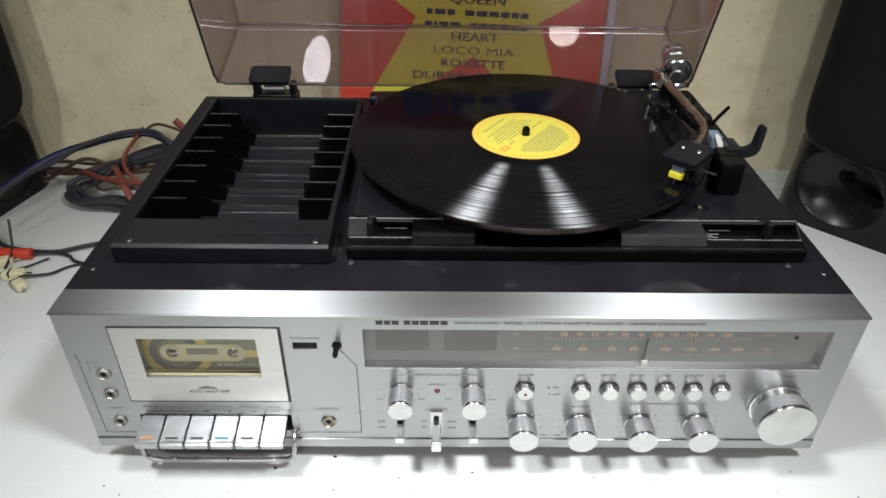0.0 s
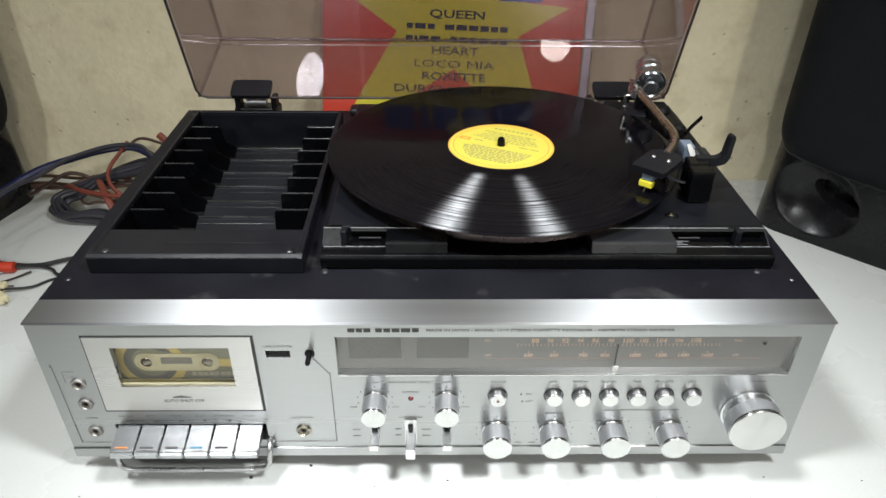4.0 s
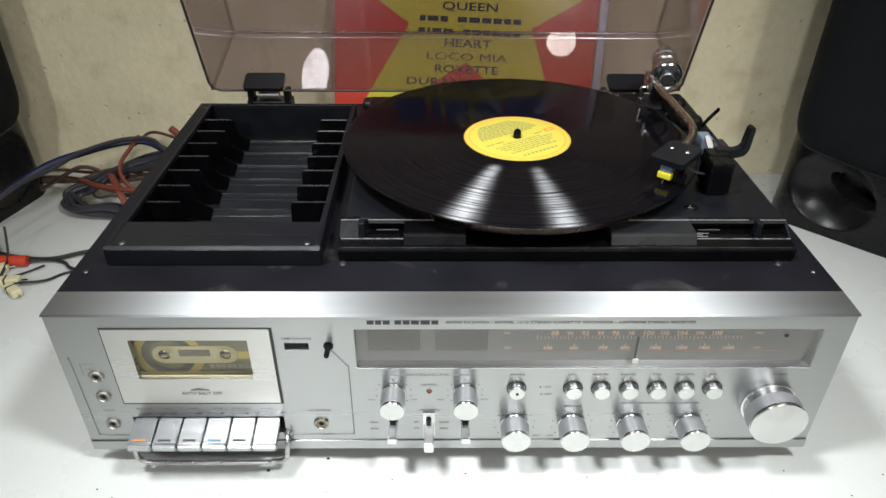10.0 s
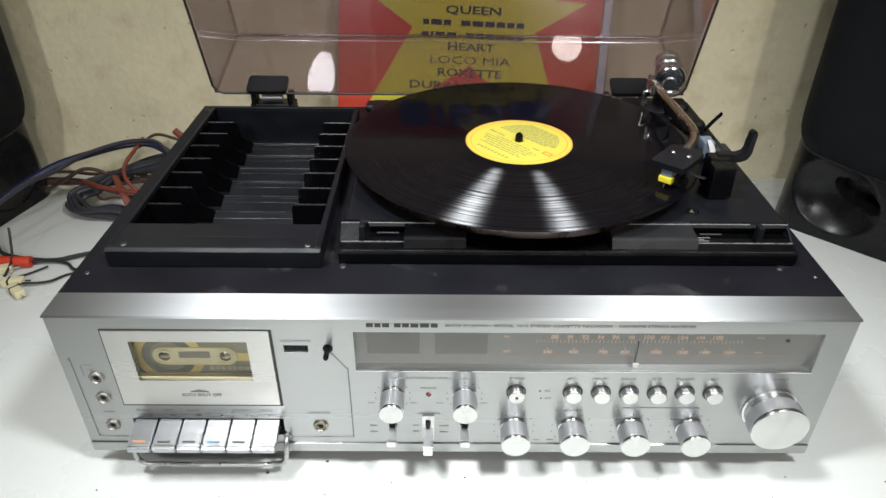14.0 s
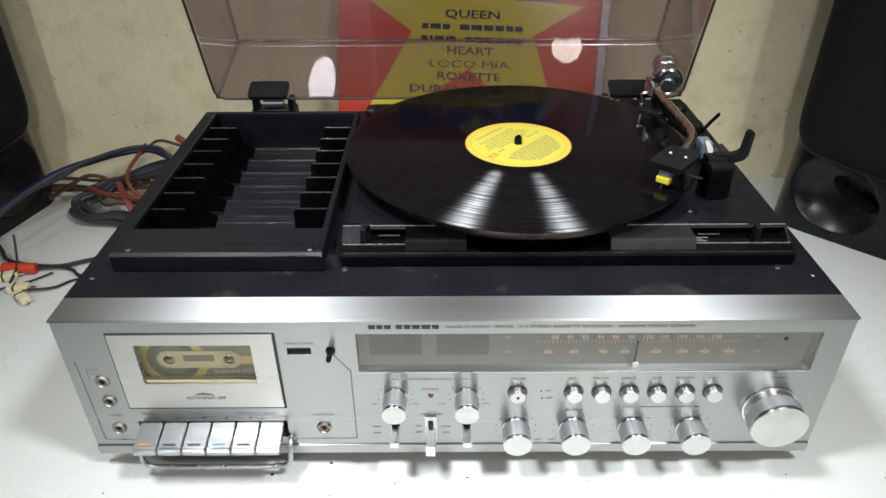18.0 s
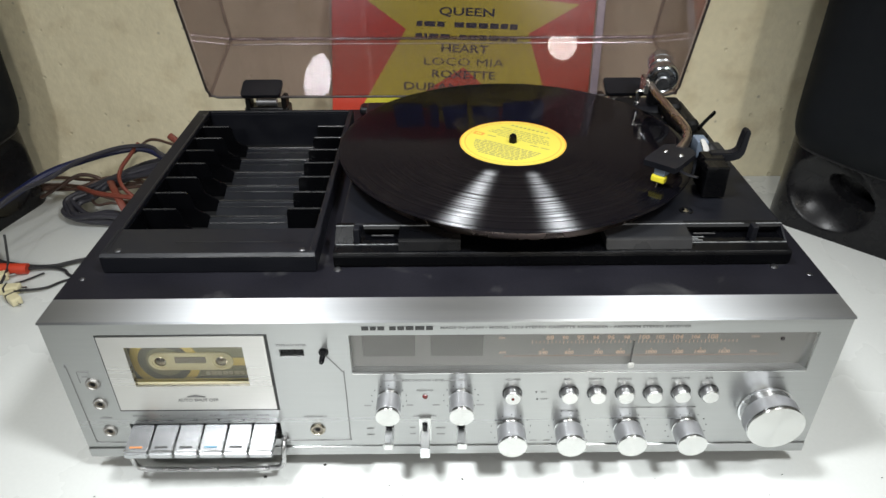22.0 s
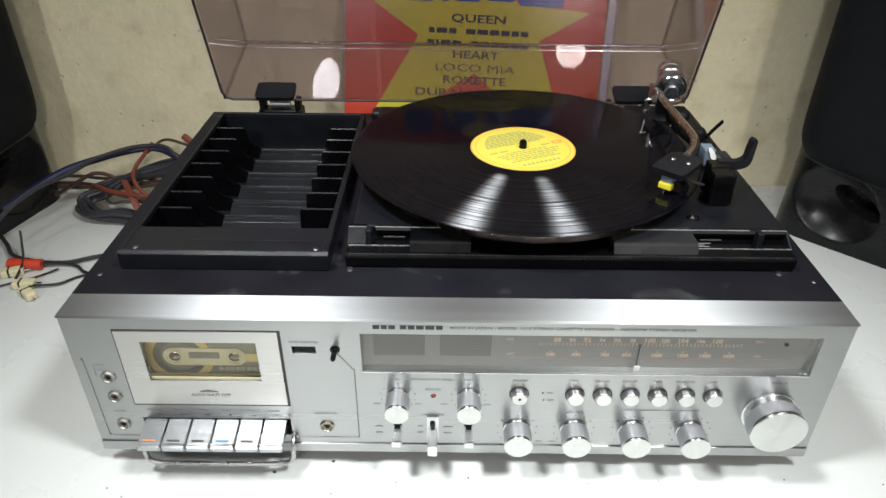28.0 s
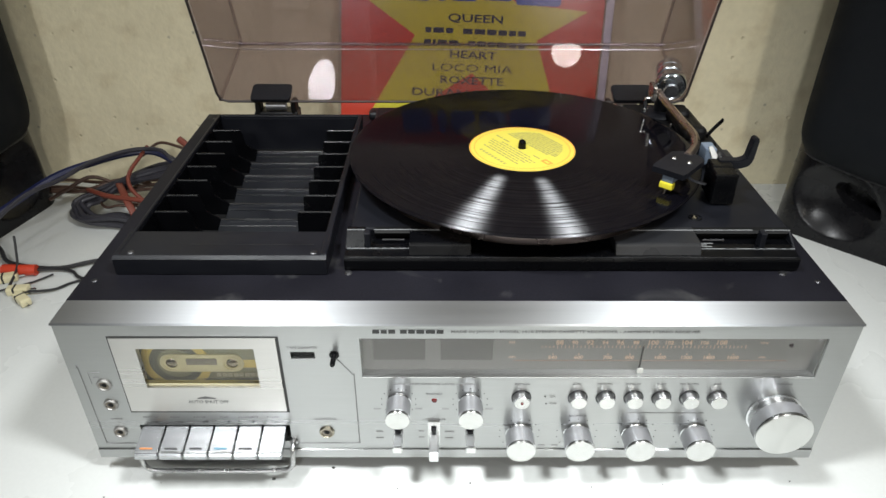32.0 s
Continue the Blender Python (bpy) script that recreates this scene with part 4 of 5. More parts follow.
def lettering():
    spots, x = [], -0.0569
    for w in (0.0046, 0.0040, 0.0046, 0, 0.0044, 0.0045, 0.0052, 0.0062, 0.0046):
        if w:
            spots.append((x + w / 2, 0.1352, w))
            x += w + 0.0010
        else:
            x += 0.0022
    for spot in spots:
        bars("maker_mark", [spot], 0.0030, PRINT_DARK, centre)
    words("lettering", "MADE IN JAPAN - MODEL 1010 STEREO CASSETTE RECORDER - AM/FM/FM STEREO RECEIVER", 0.0028, on_panel(0.0783, 0.1352), PRINT, centre, 0.1663, bold=0.00005)
    for x, z, w, body in ((-0.1050, 0.1212, 0.0205, "TAPE COUNTER"), (-0.0165, 0.0880, 0.0300, "RECORDING LEVEL"), (-0.0160, 0.0785, 0.0115, "RECORD"),
                          (-0.0163, 0.0532, 0.0165, "LOUDNESS"), (0.0460, 0.0880, 0.0105, "POWER"), (0.0842, 0.0882, 0.0060, "AFC"),
                          (0.1040, 0.0882, 0.0105, "MAG PH"), (0.1237, 0.0882, 0.0105, "PH/AUX"), (0.1435, 0.0882, 0.0068, "TAPE"),
                          (0.1632, 0.0882, 0.0130, "FM AUTO"), (0.1830, 0.0882, 0.0050, "AM"), (0.2300, 0.0882, 0.0110, "TUNING"),
                          (-0.0955, 0.0533, 0.0165, "HEADPHONE"), (0.0680, 0.0762, 0.0040, "ON"), (0.0690, 0.0692, 0.0050, "OFF"),
                          (0.0880, 0.0570, 0.0125, "BALANCE")):
        words("lettering", body, 0.0024, on_panel(x, z), PRINT, centre, w)
    for spot in ((-0.0415, 0.0880, 0.0060), (0.0090, 0.0880, 0.0070), (-0.2500, 0.0985, 0.0055), (-0.2510, 0.0940, 0.0040), (-0.2470, 0.0535, 0.0085),
                          (-0.0565, 0.0405, 0.0055), (-0.0565, 0.0340, 0.0055), (-0.0050, 0.0405, 0.0070), (-0.0050, 0.0340, 0.0060), (-0.0255, 0.0410, 0.0040),
                          (-0.0255, 0.0345, 0.0040), (-0.0570, 0.0640, 0.0050), (-0.0270, 0.0640, 0.0050), (-0.0080, 0.0640, 0.0050), (0.0235, 0.0640, 0.0055),
                          (0.0640, 0.0262, 0.0050), (0.1020, 0.0262, 0.0050), (0.0740, 0.0262, 0.0050)):
        bars("caption_bar", [spot], 0.0008, PRINT_PALE, centre)
    for spot in ((-0.0345, 0.0880, 0.0070), (0.0025, 0.0880, 0.0070), (0.1510, 0.0600, 0.0560)):
        bars("caption_rule", [spot], 0.0003, PRINT_PALE, centre)
    for spot in ((0.0628, 0.0762, 0.0010), (0.0640, 0.0692, 0.0010)):
        bars("caption_dot", [spot], 0.0010, PRINT_DARK, centre)


case()
cassette_bay()
tape_keys()
controls()
dial()
lettering()



# ---- tape rack, turntable, lid ----
def tape_rack():
    """Cassette storage tray let into the case: sloping front ledge, slots with tongues at both sides, ridged floor."""
    x0, x1, y0, y1, z = -0.2440, -0.0935, 0.0540, 0.3260, 0.1590
    ix0, ix1, iy0, iy1 = x0 + 0.0026, x1 - 0.0045, 0.0905, y1 - 0.0035
    floor = TOP_Z + 0.0006
    rack = part("tape_rack", bmesh.new(), BLACK, centre, "black plastic cassette storage tray")
    for name, b in (("side_wall", (x0, ix0, y0 + 0.003, y1)), ("side_wall", (ix1, x1, y0 + 0.003, y1)), ("back_wall", (ix0, ix1, iy1, y1))):
        part(name, box(b[0], b[1], b[2], b[3], floor, z, 0.0009), BLACK, rack)
    bm = bmesh.new()
    outline([(y0, floor), (y0, z - 0.0022), (y0 + 0.0022, z - 0.0004), (iy0 - 0.001, z - 0.0004), (iy0, z - 0.0015), (iy0, floor)], ix1 - ix0 + 0.0095,
            Matrix(((0, 0, 1, ix1 + 0.00475), (1, 0, 0, 0), (0, 1, 0, 0), (0, 0, 0, 1))), bm)
    part("front_ledge", soft(bm, 0.0003), BLACK, rack)
    part("ledge_seam", box(-0.1960, -0.1045, 0.0705, 0.0711, z - 0.0005, z - 0.0001), DULL_STEEL, rack)
    for x in (-0.2345, -0.1030):
        part("rack_screw", lathe([(0, 0.0008), (0.0018, 0.0006), (0.0026, 0)], 14, m=pose(x, 0.0605, z - 0.0004)), DULL_STEEL, rack)
    deep = 0.1215
    for x in (ix0, ix1 - 0.0014):
        part("inner_wall", box(x, x + 0.0006, iy0, iy1, deep, z - 0.0035), BLACK_GLOSS, rack)
    for y in (iy0, iy1 - 0.0014):
        part("inner_wall", box(ix0 + 0.0006, ix1 - 0.0014, y, y + 0.0014, deep, z - 0.0030), BLACK, rack)
    part("rack_floor", box(ix0, ix1, iy0, iy1, deep - 0.002, deep), BLACK_MATT, rack)
    pitch, top = 0.0277, z - 0.0040
    for i in range(7):
        y = 0.1250 + pitch * i
        # long tongues at the left, shorter ones at the right
        tongue = [(ix0, deep), (-0.1990, deep), (-0.1990, deep + 0.0095), (-0.2010, deep + 0.0130), (-0.2050, deep + 0.0150), (-0.2105, deep + 0.0190), (-0.2124, top - 0.0030), (-0.2135, top - 0.0006), (-0.2150, top), (ix0, top)]
        part("slot_tongue", soft(outline(tongue, 0.0016, pose(0, y, 0, 90)), 0.0005), BLACK_GLOSS, rack)
        # glossy rod added along the tongue's top to catch a highlight
        for xa, xb in ((ix0, -0.2148), (-0.1252, ix1)):
            part("tongue_edge", tube([(xa, y + 0.0008, top), (xb, y + 0.0008, top)], 0.0008, 8, straight=True), RIDGE, rack)
        tongue = [(ix1, deep), (ix1, top), (-0.1248, top), (-0.1262, top - 0.0006), (-0.1270, top - 0.0030), (-0.1280, deep + 0.012), (-0.1290, deep)]
        part("slot_tongue", soft(outline(tongue, 0.0016, pose(0, y, 0, 90)), 0.0005), BLACK_GLOSS, rack)
    for i in range(8):
        y = 0.1250 + pitch * (i - 1) + 0.0016
        bm = bmesh.new()
        outline([(y, deep), (y + pitch - 0.0030, deep), (y + pitch - 0.0006, deep + 0.0105), (y + pitch - 0.0040, deep + 0.0108), (y, deep + 0.0020)], 0.0700,
                Matrix(((0, 0, 1, -0.1292), (1, 0, 0, 0), (0, 1, 0, 0), (0, 0, 0, 1))), bm)
        if i < 7:
            part("floor_ridge", soft(bm, 0.0010), RACK_FLOOR, rack)
            # thin rods added for each ridge's double highlight: faint one below, strong one on top
            part("ridge_glint", tube([(-0.1980, y + pitch - 0.0095, deep + 0.0090), (-0.1296, y + pitch - 0.0095, deep + 0.0090)], 0.0004, 6, straight=True), RIDGE, rack)
            part("ridge_edge", tube([(-0.1986, y + pitch - 0.0018, deep + 0.0108), (-0.1294, y + pitch - 0.0018, deep + 0.0108)], 0.0011, 8, straight=True), RIDGE, rack)
        else:
            bm.free()
    return rack


DECK_X0, DECK_X1, LIP_X1 = -0.0815, 0.2530, 0.2490


def prism(profile, x0, x1):
    """A profile of (y, z) drawn out from x0 to x1."""
    return outline(profile, x1 - x0, Matrix(((0, 0, 1, x1), (1, 0, 0, 0), (0, 1, 0, 0), (0, 0, 0, 1))))


def deck():
    plinth = part("turntable_plinth", box(DECK_X0 + 0.002, DECK_X1 - 0.001, 0.0900, 0.3420, TOP_Z + 0.0002, 0.1610, 0.0015), BLACK, centre, "black plastic turntable plinth")
    lip = prism([(0.0600, TOP_Z + 0.0002), (0.0586, 0.1462), (0.0584, 0.1532), (0.0590, 0.1545), (0.0604, 0.1551), (0.0720, 0.1549), (0.0895, 0.1549), (0.0895, TOP_Z + 0.0002)],
                DECK_X0, LIP_X1)
    part("front_lip", soft(lip, 0.0012), BLACK_GLOSS, plinth)
    slope = [(0.0716, 0.1551), (0.0725, 0.1560), (0.0850, 0.1628), (0.0898, 0.1628), (0.0898, 0.1551)]
    part("front_slope", prism(slope, DECK_X0, -0.0680), BLACK_GLOSS, plinth)
    # two raised blocks beside the platter well
    block = [(0.0622, 0.1551), (0.0650, 0.1612), (0.0658, 0.1624), (0.0672, 0.1629), (0.0898, 0.1629), (0.0898, 0.1551)]
    part("stop_bracket", soft(prism(block, -0.0345, 0.0104), 0.0004), BLACK_GLOSS, plinth)
    # same block as the left one; the light on it is put into lighter grey
    part("stop_bracket", soft(prism(block, 0.1155, 0.1775), 0.0004), BRACKET, plinth, "satin dark block, its lit look put into a lighter grey")
    low = [(0.0712, 0.1550), (0.0715, 0.1556), (0.0760, 0.1562), (0.0760, 0.1550)]
    high = [(0.0835, 0.1610), (0.0850, 0.1628), (0.0898, 0.1628), (0.0898, 0.1550), (0.0880, 0.1550)]
    for x0, x1 in ((-0.0610, -0.0345), (0.1775, 0.2485)):
        part("control_sill", prism(low, x0, x1), BLACK_GLOSS, plinth)
        part("control_back", prism(high, x0, x1), BLACK_MATT, plinth)
        part("control_rail", tube([(x0 + 0.006, 0.0800, 0.1575), (min(x1 - 0.004, x0 + 0.022), 0.0800, 0.1575)], 0.0006, 8, straight=True), DULL_STEEL, plinth)
    part("end_cap", soft(prism(slope, 0.2485, 0.2500), 0.0003), BLACK, plinth)
    # bright lines along the edges
    for x0, x1 in ((DECK_X0, -0.0680), (-0.0615, 0.0200), (0.1080, 0.2215), (0.2290, 0.2495)):
        part("bright_line", box(x0, x1, 0.0845, 0.0852, 0.1629, 0.1634), SILVER_LINE, plinth)
    for x0, x1 in ((DECK_X0 + 0.001, -0.0346), (0.1776, 0.2495)):
        part("bright_line", box(x0, x1, 0.0708, 0.0715, 0.1551, 0.1556), SILVER_LINE, plinth)
    part("lip_line", tube([(DECK_X0 + 0.003, 0.0600, 0.1547), (LIP_X1 - 0.003, 0.0600, 0.1547)], 0.0005, 8, straight=True), RIDGE, plinth)
    for x in (-0.0655, -0.0560, -0.0500, -0.0440, 0.2000, 0.2045, 0.2220, 0.2270, 0.2380, 0.2440):
        part("legend", box(x - 0.0016, x + 0.0016, 0.0709, 0.0717, 0.1556, 0.1559), DULL_STEEL, plinth)
    for k, w in enumerate((0.009, 0.006, 0.011)):
        part("legend", box(0.1795, 0.1795 + w, 0.0722 + 0.0022 * k, 0.0729 + 0.0022 * k, 0.1563, 0.1566), SILVER_LINE, plinth)
    for x in (-0.0655, 0.2255):
        part("control_lever", box(x - 0.0022, x + 0.0022, 0.0730, 0.0800, 0.1545, 0.1668, 0.0007, m=Matrix.Translation((0, 0, 0))), BLACK, plinth, "small black sliding lever")
    for x in (-0.0786, 0.2375):
        part("transit_screw", lathe([(0, 0.0015), (0.0022, 0.0012), (0.0030, 0)], 14, m=pose(x, 0.0568, TOP_Z)), DULL_STEEL, plinth)
    screw = part("plinth_screw", lathe([(0.0052, 0.0), (0.0048, 0.0006), (0.0040, 0.0004), (0.0038, 0.0001)], 24, m=pose(0.1859, 0.1075, 0.1610)), BLACK_GLOSS, plinth, "recessed deck screw", True)
    part("screw_head", lathe([(0.0026, 0.0002), (0.0024, 0.0009), (0, 0.0010)], 16, m=pose(0.1852, 0.1070, 0.1610)), CHROME, screw)
    # platter turns with the record
    platter = part("platter", lathe([(0, -0.0040), (0.132, -0.0040), (0.1366, -0.0032), (0.1376, -0.0015), (0.1376, 0.0080), (0.1366, 0.0098), (0, 0.0098)], 96), PLATTER_METAL, centre, "metal turntable platter", True)
    platter.location = (RX, RY, RZ - 0.0118)
    part("platter_mat", lathe([(0.006, 0.0099), (0.135, 0.0099), (0.136, 0.0098)], 64), RUBBER, platter)
    spindle = part("spindle", lathe([(0.0034, -0.012), (0.0034, 0.0045), (0.0028, 0.0066), (0.0012, 0.0078), (0, 0.0080)], 20), BLACK_GLOSS, centre, "black centre spindle", True)
    spindle.location = (RX, RY, RZ)
    return platter


RX, RY, RZ = 0.0597, 0.2012, 0.1773
ARM = (0.2060, 0.2900, 0.1985)


def record():
    rec = part("vinyl_record", lathe([(0, -0.0008), (0.1500, -0.0011), (0.1508, -0.0007), (0.1508, -0.0003), (0.1500, 0.0), (0.1462, -0.0001), (0.060, -0.0003), (0.0500, 0.0), (0, 0)], 160),
               VINYL, None, "", True)
    rec.location = (RX, RY, RZ)
    tagged(rec, "black vinyl record turning on the platter, yellow label", "record")
    r = 0.0463
    label = part("label", lathe([(0.0036, 0.00022), (r, 0.00022), (r + 0.0002, 0.0)], 72), LABEL_YELLOW, rec, "yellow paper label with orange ring")
    part("label_ring", lathe([(r - 0.0048, 0.00030), (r - 0.0041, 0.00030)], 72), LABEL_ORANGE, label)
    part("label_ring", lathe([(r - 0.0008, 0.00030), (r - 0.0001, 0.00030)], 72), LABEL_ORANGE, label)
    part("label_mark", plate_flat(0.0295, 0.0395, -0.0038, 0.0020, [(0.0318, 0.0372, -0.0022, 0.0004)]), LABEL_ORANGE, label)
    rng = random.Random(4)
    bm = bmesh.new()
    # dense note above the hole, titles below it
    for k in range(9):
        y = 0.0085 + 0.0029 * k
        half = math.sqrt(max(0.0395 ** 2 - (y + 0.002) ** 2, 0)) * 0.82
        x = -half
        while x < half:
            w = rng.uniform(0.002, 0.006)
            if not (x > 0.024 and y < 0.009):
                box(x, min(x + w, half), y, y + 0.0018, 0.00022, 0.0003, bm=bm)
            x += w + 0.0010
    for k in range(6):
        y = -0.0075 - 0.0034 * k
        half = (0.020, 0.030, 0.028, 0.026, 0.020, 0.024)[k]
        x = -half
        while x < half - 0.001:
            w = rng.uniform(0.002, 0.0065)
            box(x, min(x + w, half), y, y + 0.0014, 0.00022, 0.0003, bm=bm)
            x += w + 0.0012
    for x in range(-4, 5):
        box(x * 0.0042 - 0.0012, x * 0.0042 + 0.0012, -0.0335, -0.0309, 0.00022, 0.0003, bm=bm)
    for x in (-0.030, -0.020, 0.022):
        box(x - 0.004, x + 0.004, -0.0025, -0.0010, 0.00022, 0.0003, bm=bm)
    part("label_text", bm, LABEL_INK, label)
    return rec


def plate_flat(x0, x1, y0, y1, holes):
    bm = plate_with_holes(x0, x1, y0, y1, -0.00030, -0.00022, holes)
    bm.transform(Matrix(((1, 0, 0, 0), (0, 0, 1, 0), (0, -1, 0, 0), (0, 0, 0, 1))))
    return bm


def tone_arm():
    """The arm swings about its pivot; parts are in the pivot's space."""
    px, py, pz = ARM
    arm = part("tone_arm", tube([(-0.0080, -0.010, 0.0012), (-0.0085, -0.030, 0.0010), (-0.0072, -0.070, 0.0008), (-0.0055, -0.106, 0.0006), (-0.0070, -0.121, 0.0), (-0.0120, -0.134, -0.0015), (-0.0205, -0.146, -0.003)],
                                0.0036, 16, 6), ARM_METAL, centre, "curved metal tone arm", True)
    arm.location = ARM
    # pivot housing and counterweight in line, tipped up towards the back
    axis = Vector((0.008, 0.044, 0.0085)).to_track_quat("Z", "Y").to_matrix().to_4x4()
    tilt = Matrix.Translation((0.0030, -0.0085, 0.0040)) @ axis @ Matrix.Diagonal((1.13, 1.13, 1.0, 1.0))
    part("pivot_disc", lathe([(0, -0.0035), (0.0050, -0.0035), (0.0062, -0.0022), (0.0062, 0.0065)], 28, m=tilt), ARM_CHROME, arm, "bright pivot disc", True)
    part("gimbal", lathe([(0.0098, 0.0090), (0.0100, 0.0034), (0.0112, 0.0024), (0.0126, 0.0040), (0.0130, 0.0062), (0.0130, 0.0130), (0.0122, 0.0150), (0.0098, 0.0162)], 36, m=tilt), ARM_CHROME, arm, "chromed pivot housing", True)
    part("gimbal_recess", lathe([(0.0060, 0.0080), (0.0102, 0.0086)], 28, m=tilt), WIRE_STEEL, arm)
    part("counterweight", lathe([(0.0090, 0.0160), (0.0088, 0.0196), (0.0104, 0.0206), (0.0110, 0.0214), (0.0110, 0.0300), (0.0106, 0.0304), (0.0106, 0.0312), (0.0110, 0.0316), (0.0110, 0.0404),
                                 (0.0104, 0.0422), (0.0080, 0.0428), (0.0040, 0.0424), (0, 0.0424)], 36, m=tilt), ARM_CHROME, arm, "chromed stepped counterweight", True)
    part("yoke", box(-0.0155, -0.0115, -0.016, 0.002, -0.0055, 0.0085, 0.0010), WIRE_STEEL, arm, "bright yoke plate")
    part("lift_finger", tube([(-0.0125, -0.010, -0.0042), (-0.0175, -0.010, -0.0044), (-0.0200, -0.010, -0.0050), (-0.0200, -0.010, -0.0090), (-0.0190, -0.010, -0.0150)], 0.0017, 10, 4), NECK, arm, "bright metal lift post", True)
    part("lift_foot", lathe([(0, 0), (0.0026, 0), (0.0026, 0.003), (0, 0.003)], 12, m=pose(-0.0190, -0.010, -0.0178)), NECK, arm)
    # headshell turned inwards, with two screws and the finger lift
    turn = pose(-0.0300, -0.1590, -0.0032, 0, 0, -41)
    shell = part("headshell", outline([(-0.0125, -0.0215), (0.0125, -0.0215), (0.0135, -0.0170), (0.0135, 0.0140), (0.0070, 0.0200), (-0.0070, 0.0200), (-0.0135, 0.0140), (-0.0135, -0.0170)],
                                      0.0045, turn @ pose(0, 0, 0.0022)), BLACK, arm, "flat black headshell")
    for sx in (-0.0063, 0.0063):
        part("shell_screw", lathe([(0, 0.0012), (0.0014, 0.0010), (0.0022, 0.0)], 16, m=turn @ pose(sx, 0.004 - abs(sx) * 0.2, 0.0022)), WIRE_STEEL, shell, "", True)
    part("finger_lift", tube([turn @ Vector(p) for p in ((0.010, -0.010, -0.0018), (0.018, -0.016, -0.0020), (0.029, -0.0180, -0.0010))], 0.0016, 8, 4, flat=0.5), BLACK, shell, "", True)
    cart = part("cartridge", box(-0.0045, 0.0045, -0.0190, -0.0040, -0.0090, -0.0022, 0.0008, m=turn), BLUE_GREY, shell, "blue-grey pickup cartridge")
    part("stylus_guard", box(-0.0055, 0.0055, -0.0205, -0.0150, -0.0140, -0.0088, 0.0010, m=turn), CART_YELLOW, cart, "bright yellow stylus holder")
    part("stylus", tube([turn @ Vector(p) for p in ((0.0, -0.0185, -0.0140), (0.0, -0.0205, -0.0180))], 0.0006, 6, 2), CHROME, cart)
    return arm


def arm_base():
    """Pivot pillar, changer housing and rest beside the platter."""
    base = part("arm_base", lathe([(0.0185, 0.1620), (0.0185, 0.1700), (0.0150, 0.1730), (0.0075, 0.1740), (0.0065, 0.1880), (0.0060, 0.1900), (0, 0.1900)], 36,
                                  m=pose(ARM[0] + 0.004, ARM[1] + 0.014, 0)), BLACK, centre, "black arm pivot base", True)
    part("housing", box(0.1780, 0.2440, 0.2300, 0.3330, 0.1611, 0.1690, 0.0030), BLACK_MATT, base)
    part("housing", box(0.2120, 0.2290, 0.2350, 0.2950, 0.1692, 0.1790, 0.0035), BLACK_MATT, base)
    part("housing_cap", lathe([(0, 0.1850), (0.0060, 0.1845), (0.0085, 0.1815), (0.0085, 0.1700)], 24, m=pose(0.2210, 0.2760, 0)), BLACK_MATT, base, "", True)
    part("housing_cap", lathe([(0, 0.1800), (0.0050, 0.1795), (0.0070, 0.1770), (0.0070, 0.1700)], 24, m=pose(0.2290, 0.2440, 0)), BLACK_MATT, base, "", True)
    for i in range(5):
        part("lever_pin", lathe([(0.0016, 0), (0.0016, 0.0035), (0.001, 0.0045), (0, 0.0046)], 10, m=pose(0.1835 + 0.009 * i, 0.262 + 0.006 * (i % 2), 0.1688)), CHROME, base, "", True)
    part("cue_lever", tube([(0.2290, 0.2230, 0.1795), (0.2360, 0.2300, 0.1830), (0.2475, 0.2400, 0.1880)], 0.0014, 8, 4, flat=1.6), BLACK_GLOSS, base, "", True)
    part("skate_block", box(0.2210, 0.2310, 0.1980, 0.2140, 0.1622, 0.1780, 0.0012), BLUE_GREY, base)
    part("skate_lever", outline([(-0.0026, 0.0055), (0.0008, 0.0062), (0.0048, -0.0065), (-0.0018, -0.0058)], 0.0016, pose(0.2225, 0.1870, 0.1800, 38, 0, 4)), NICKEL, base, "bright bent anti-skate lever")
    part("rest_post", box(0.2262, 0.2345, 0.1700, 0.1880, 0.1611, 0.1830, 0.0020), BRACKET, base)
    rest = part("arm_rest", box(0.2035, 0.2215, 0.1260, 0.1400, 0.1622, 0.1885, 0.0012), BLACK_GLOSS, centre, "black tone arm rest")
    part("rest_top", box(0.2055, 0.2225, 0.1404, 0.1560, 0.1622, 0.1890, 0.0014), BLACK_GLOSS, rest)
    hook = [(0.2130, 0.1835), (0.2310, 0.1828), (0.2375, 0.1850), (0.2402, 0.1900), (0.2412, 0.2080), (0.2400, 0.2095), (0.2365, 0.2090), (0.2352, 0.2000), (0.2345, 0.1925), (0.2300, 0.1900), (0.2130, 0.1900)]
    part("rest_clip", soft(outline(hook, 0.0085, pose(0, 0.1480, 0, 90)), 0.0009), BLACK, rest, "hooked black clip")


LID = pose(0, 0.347, 0.1655, 20)


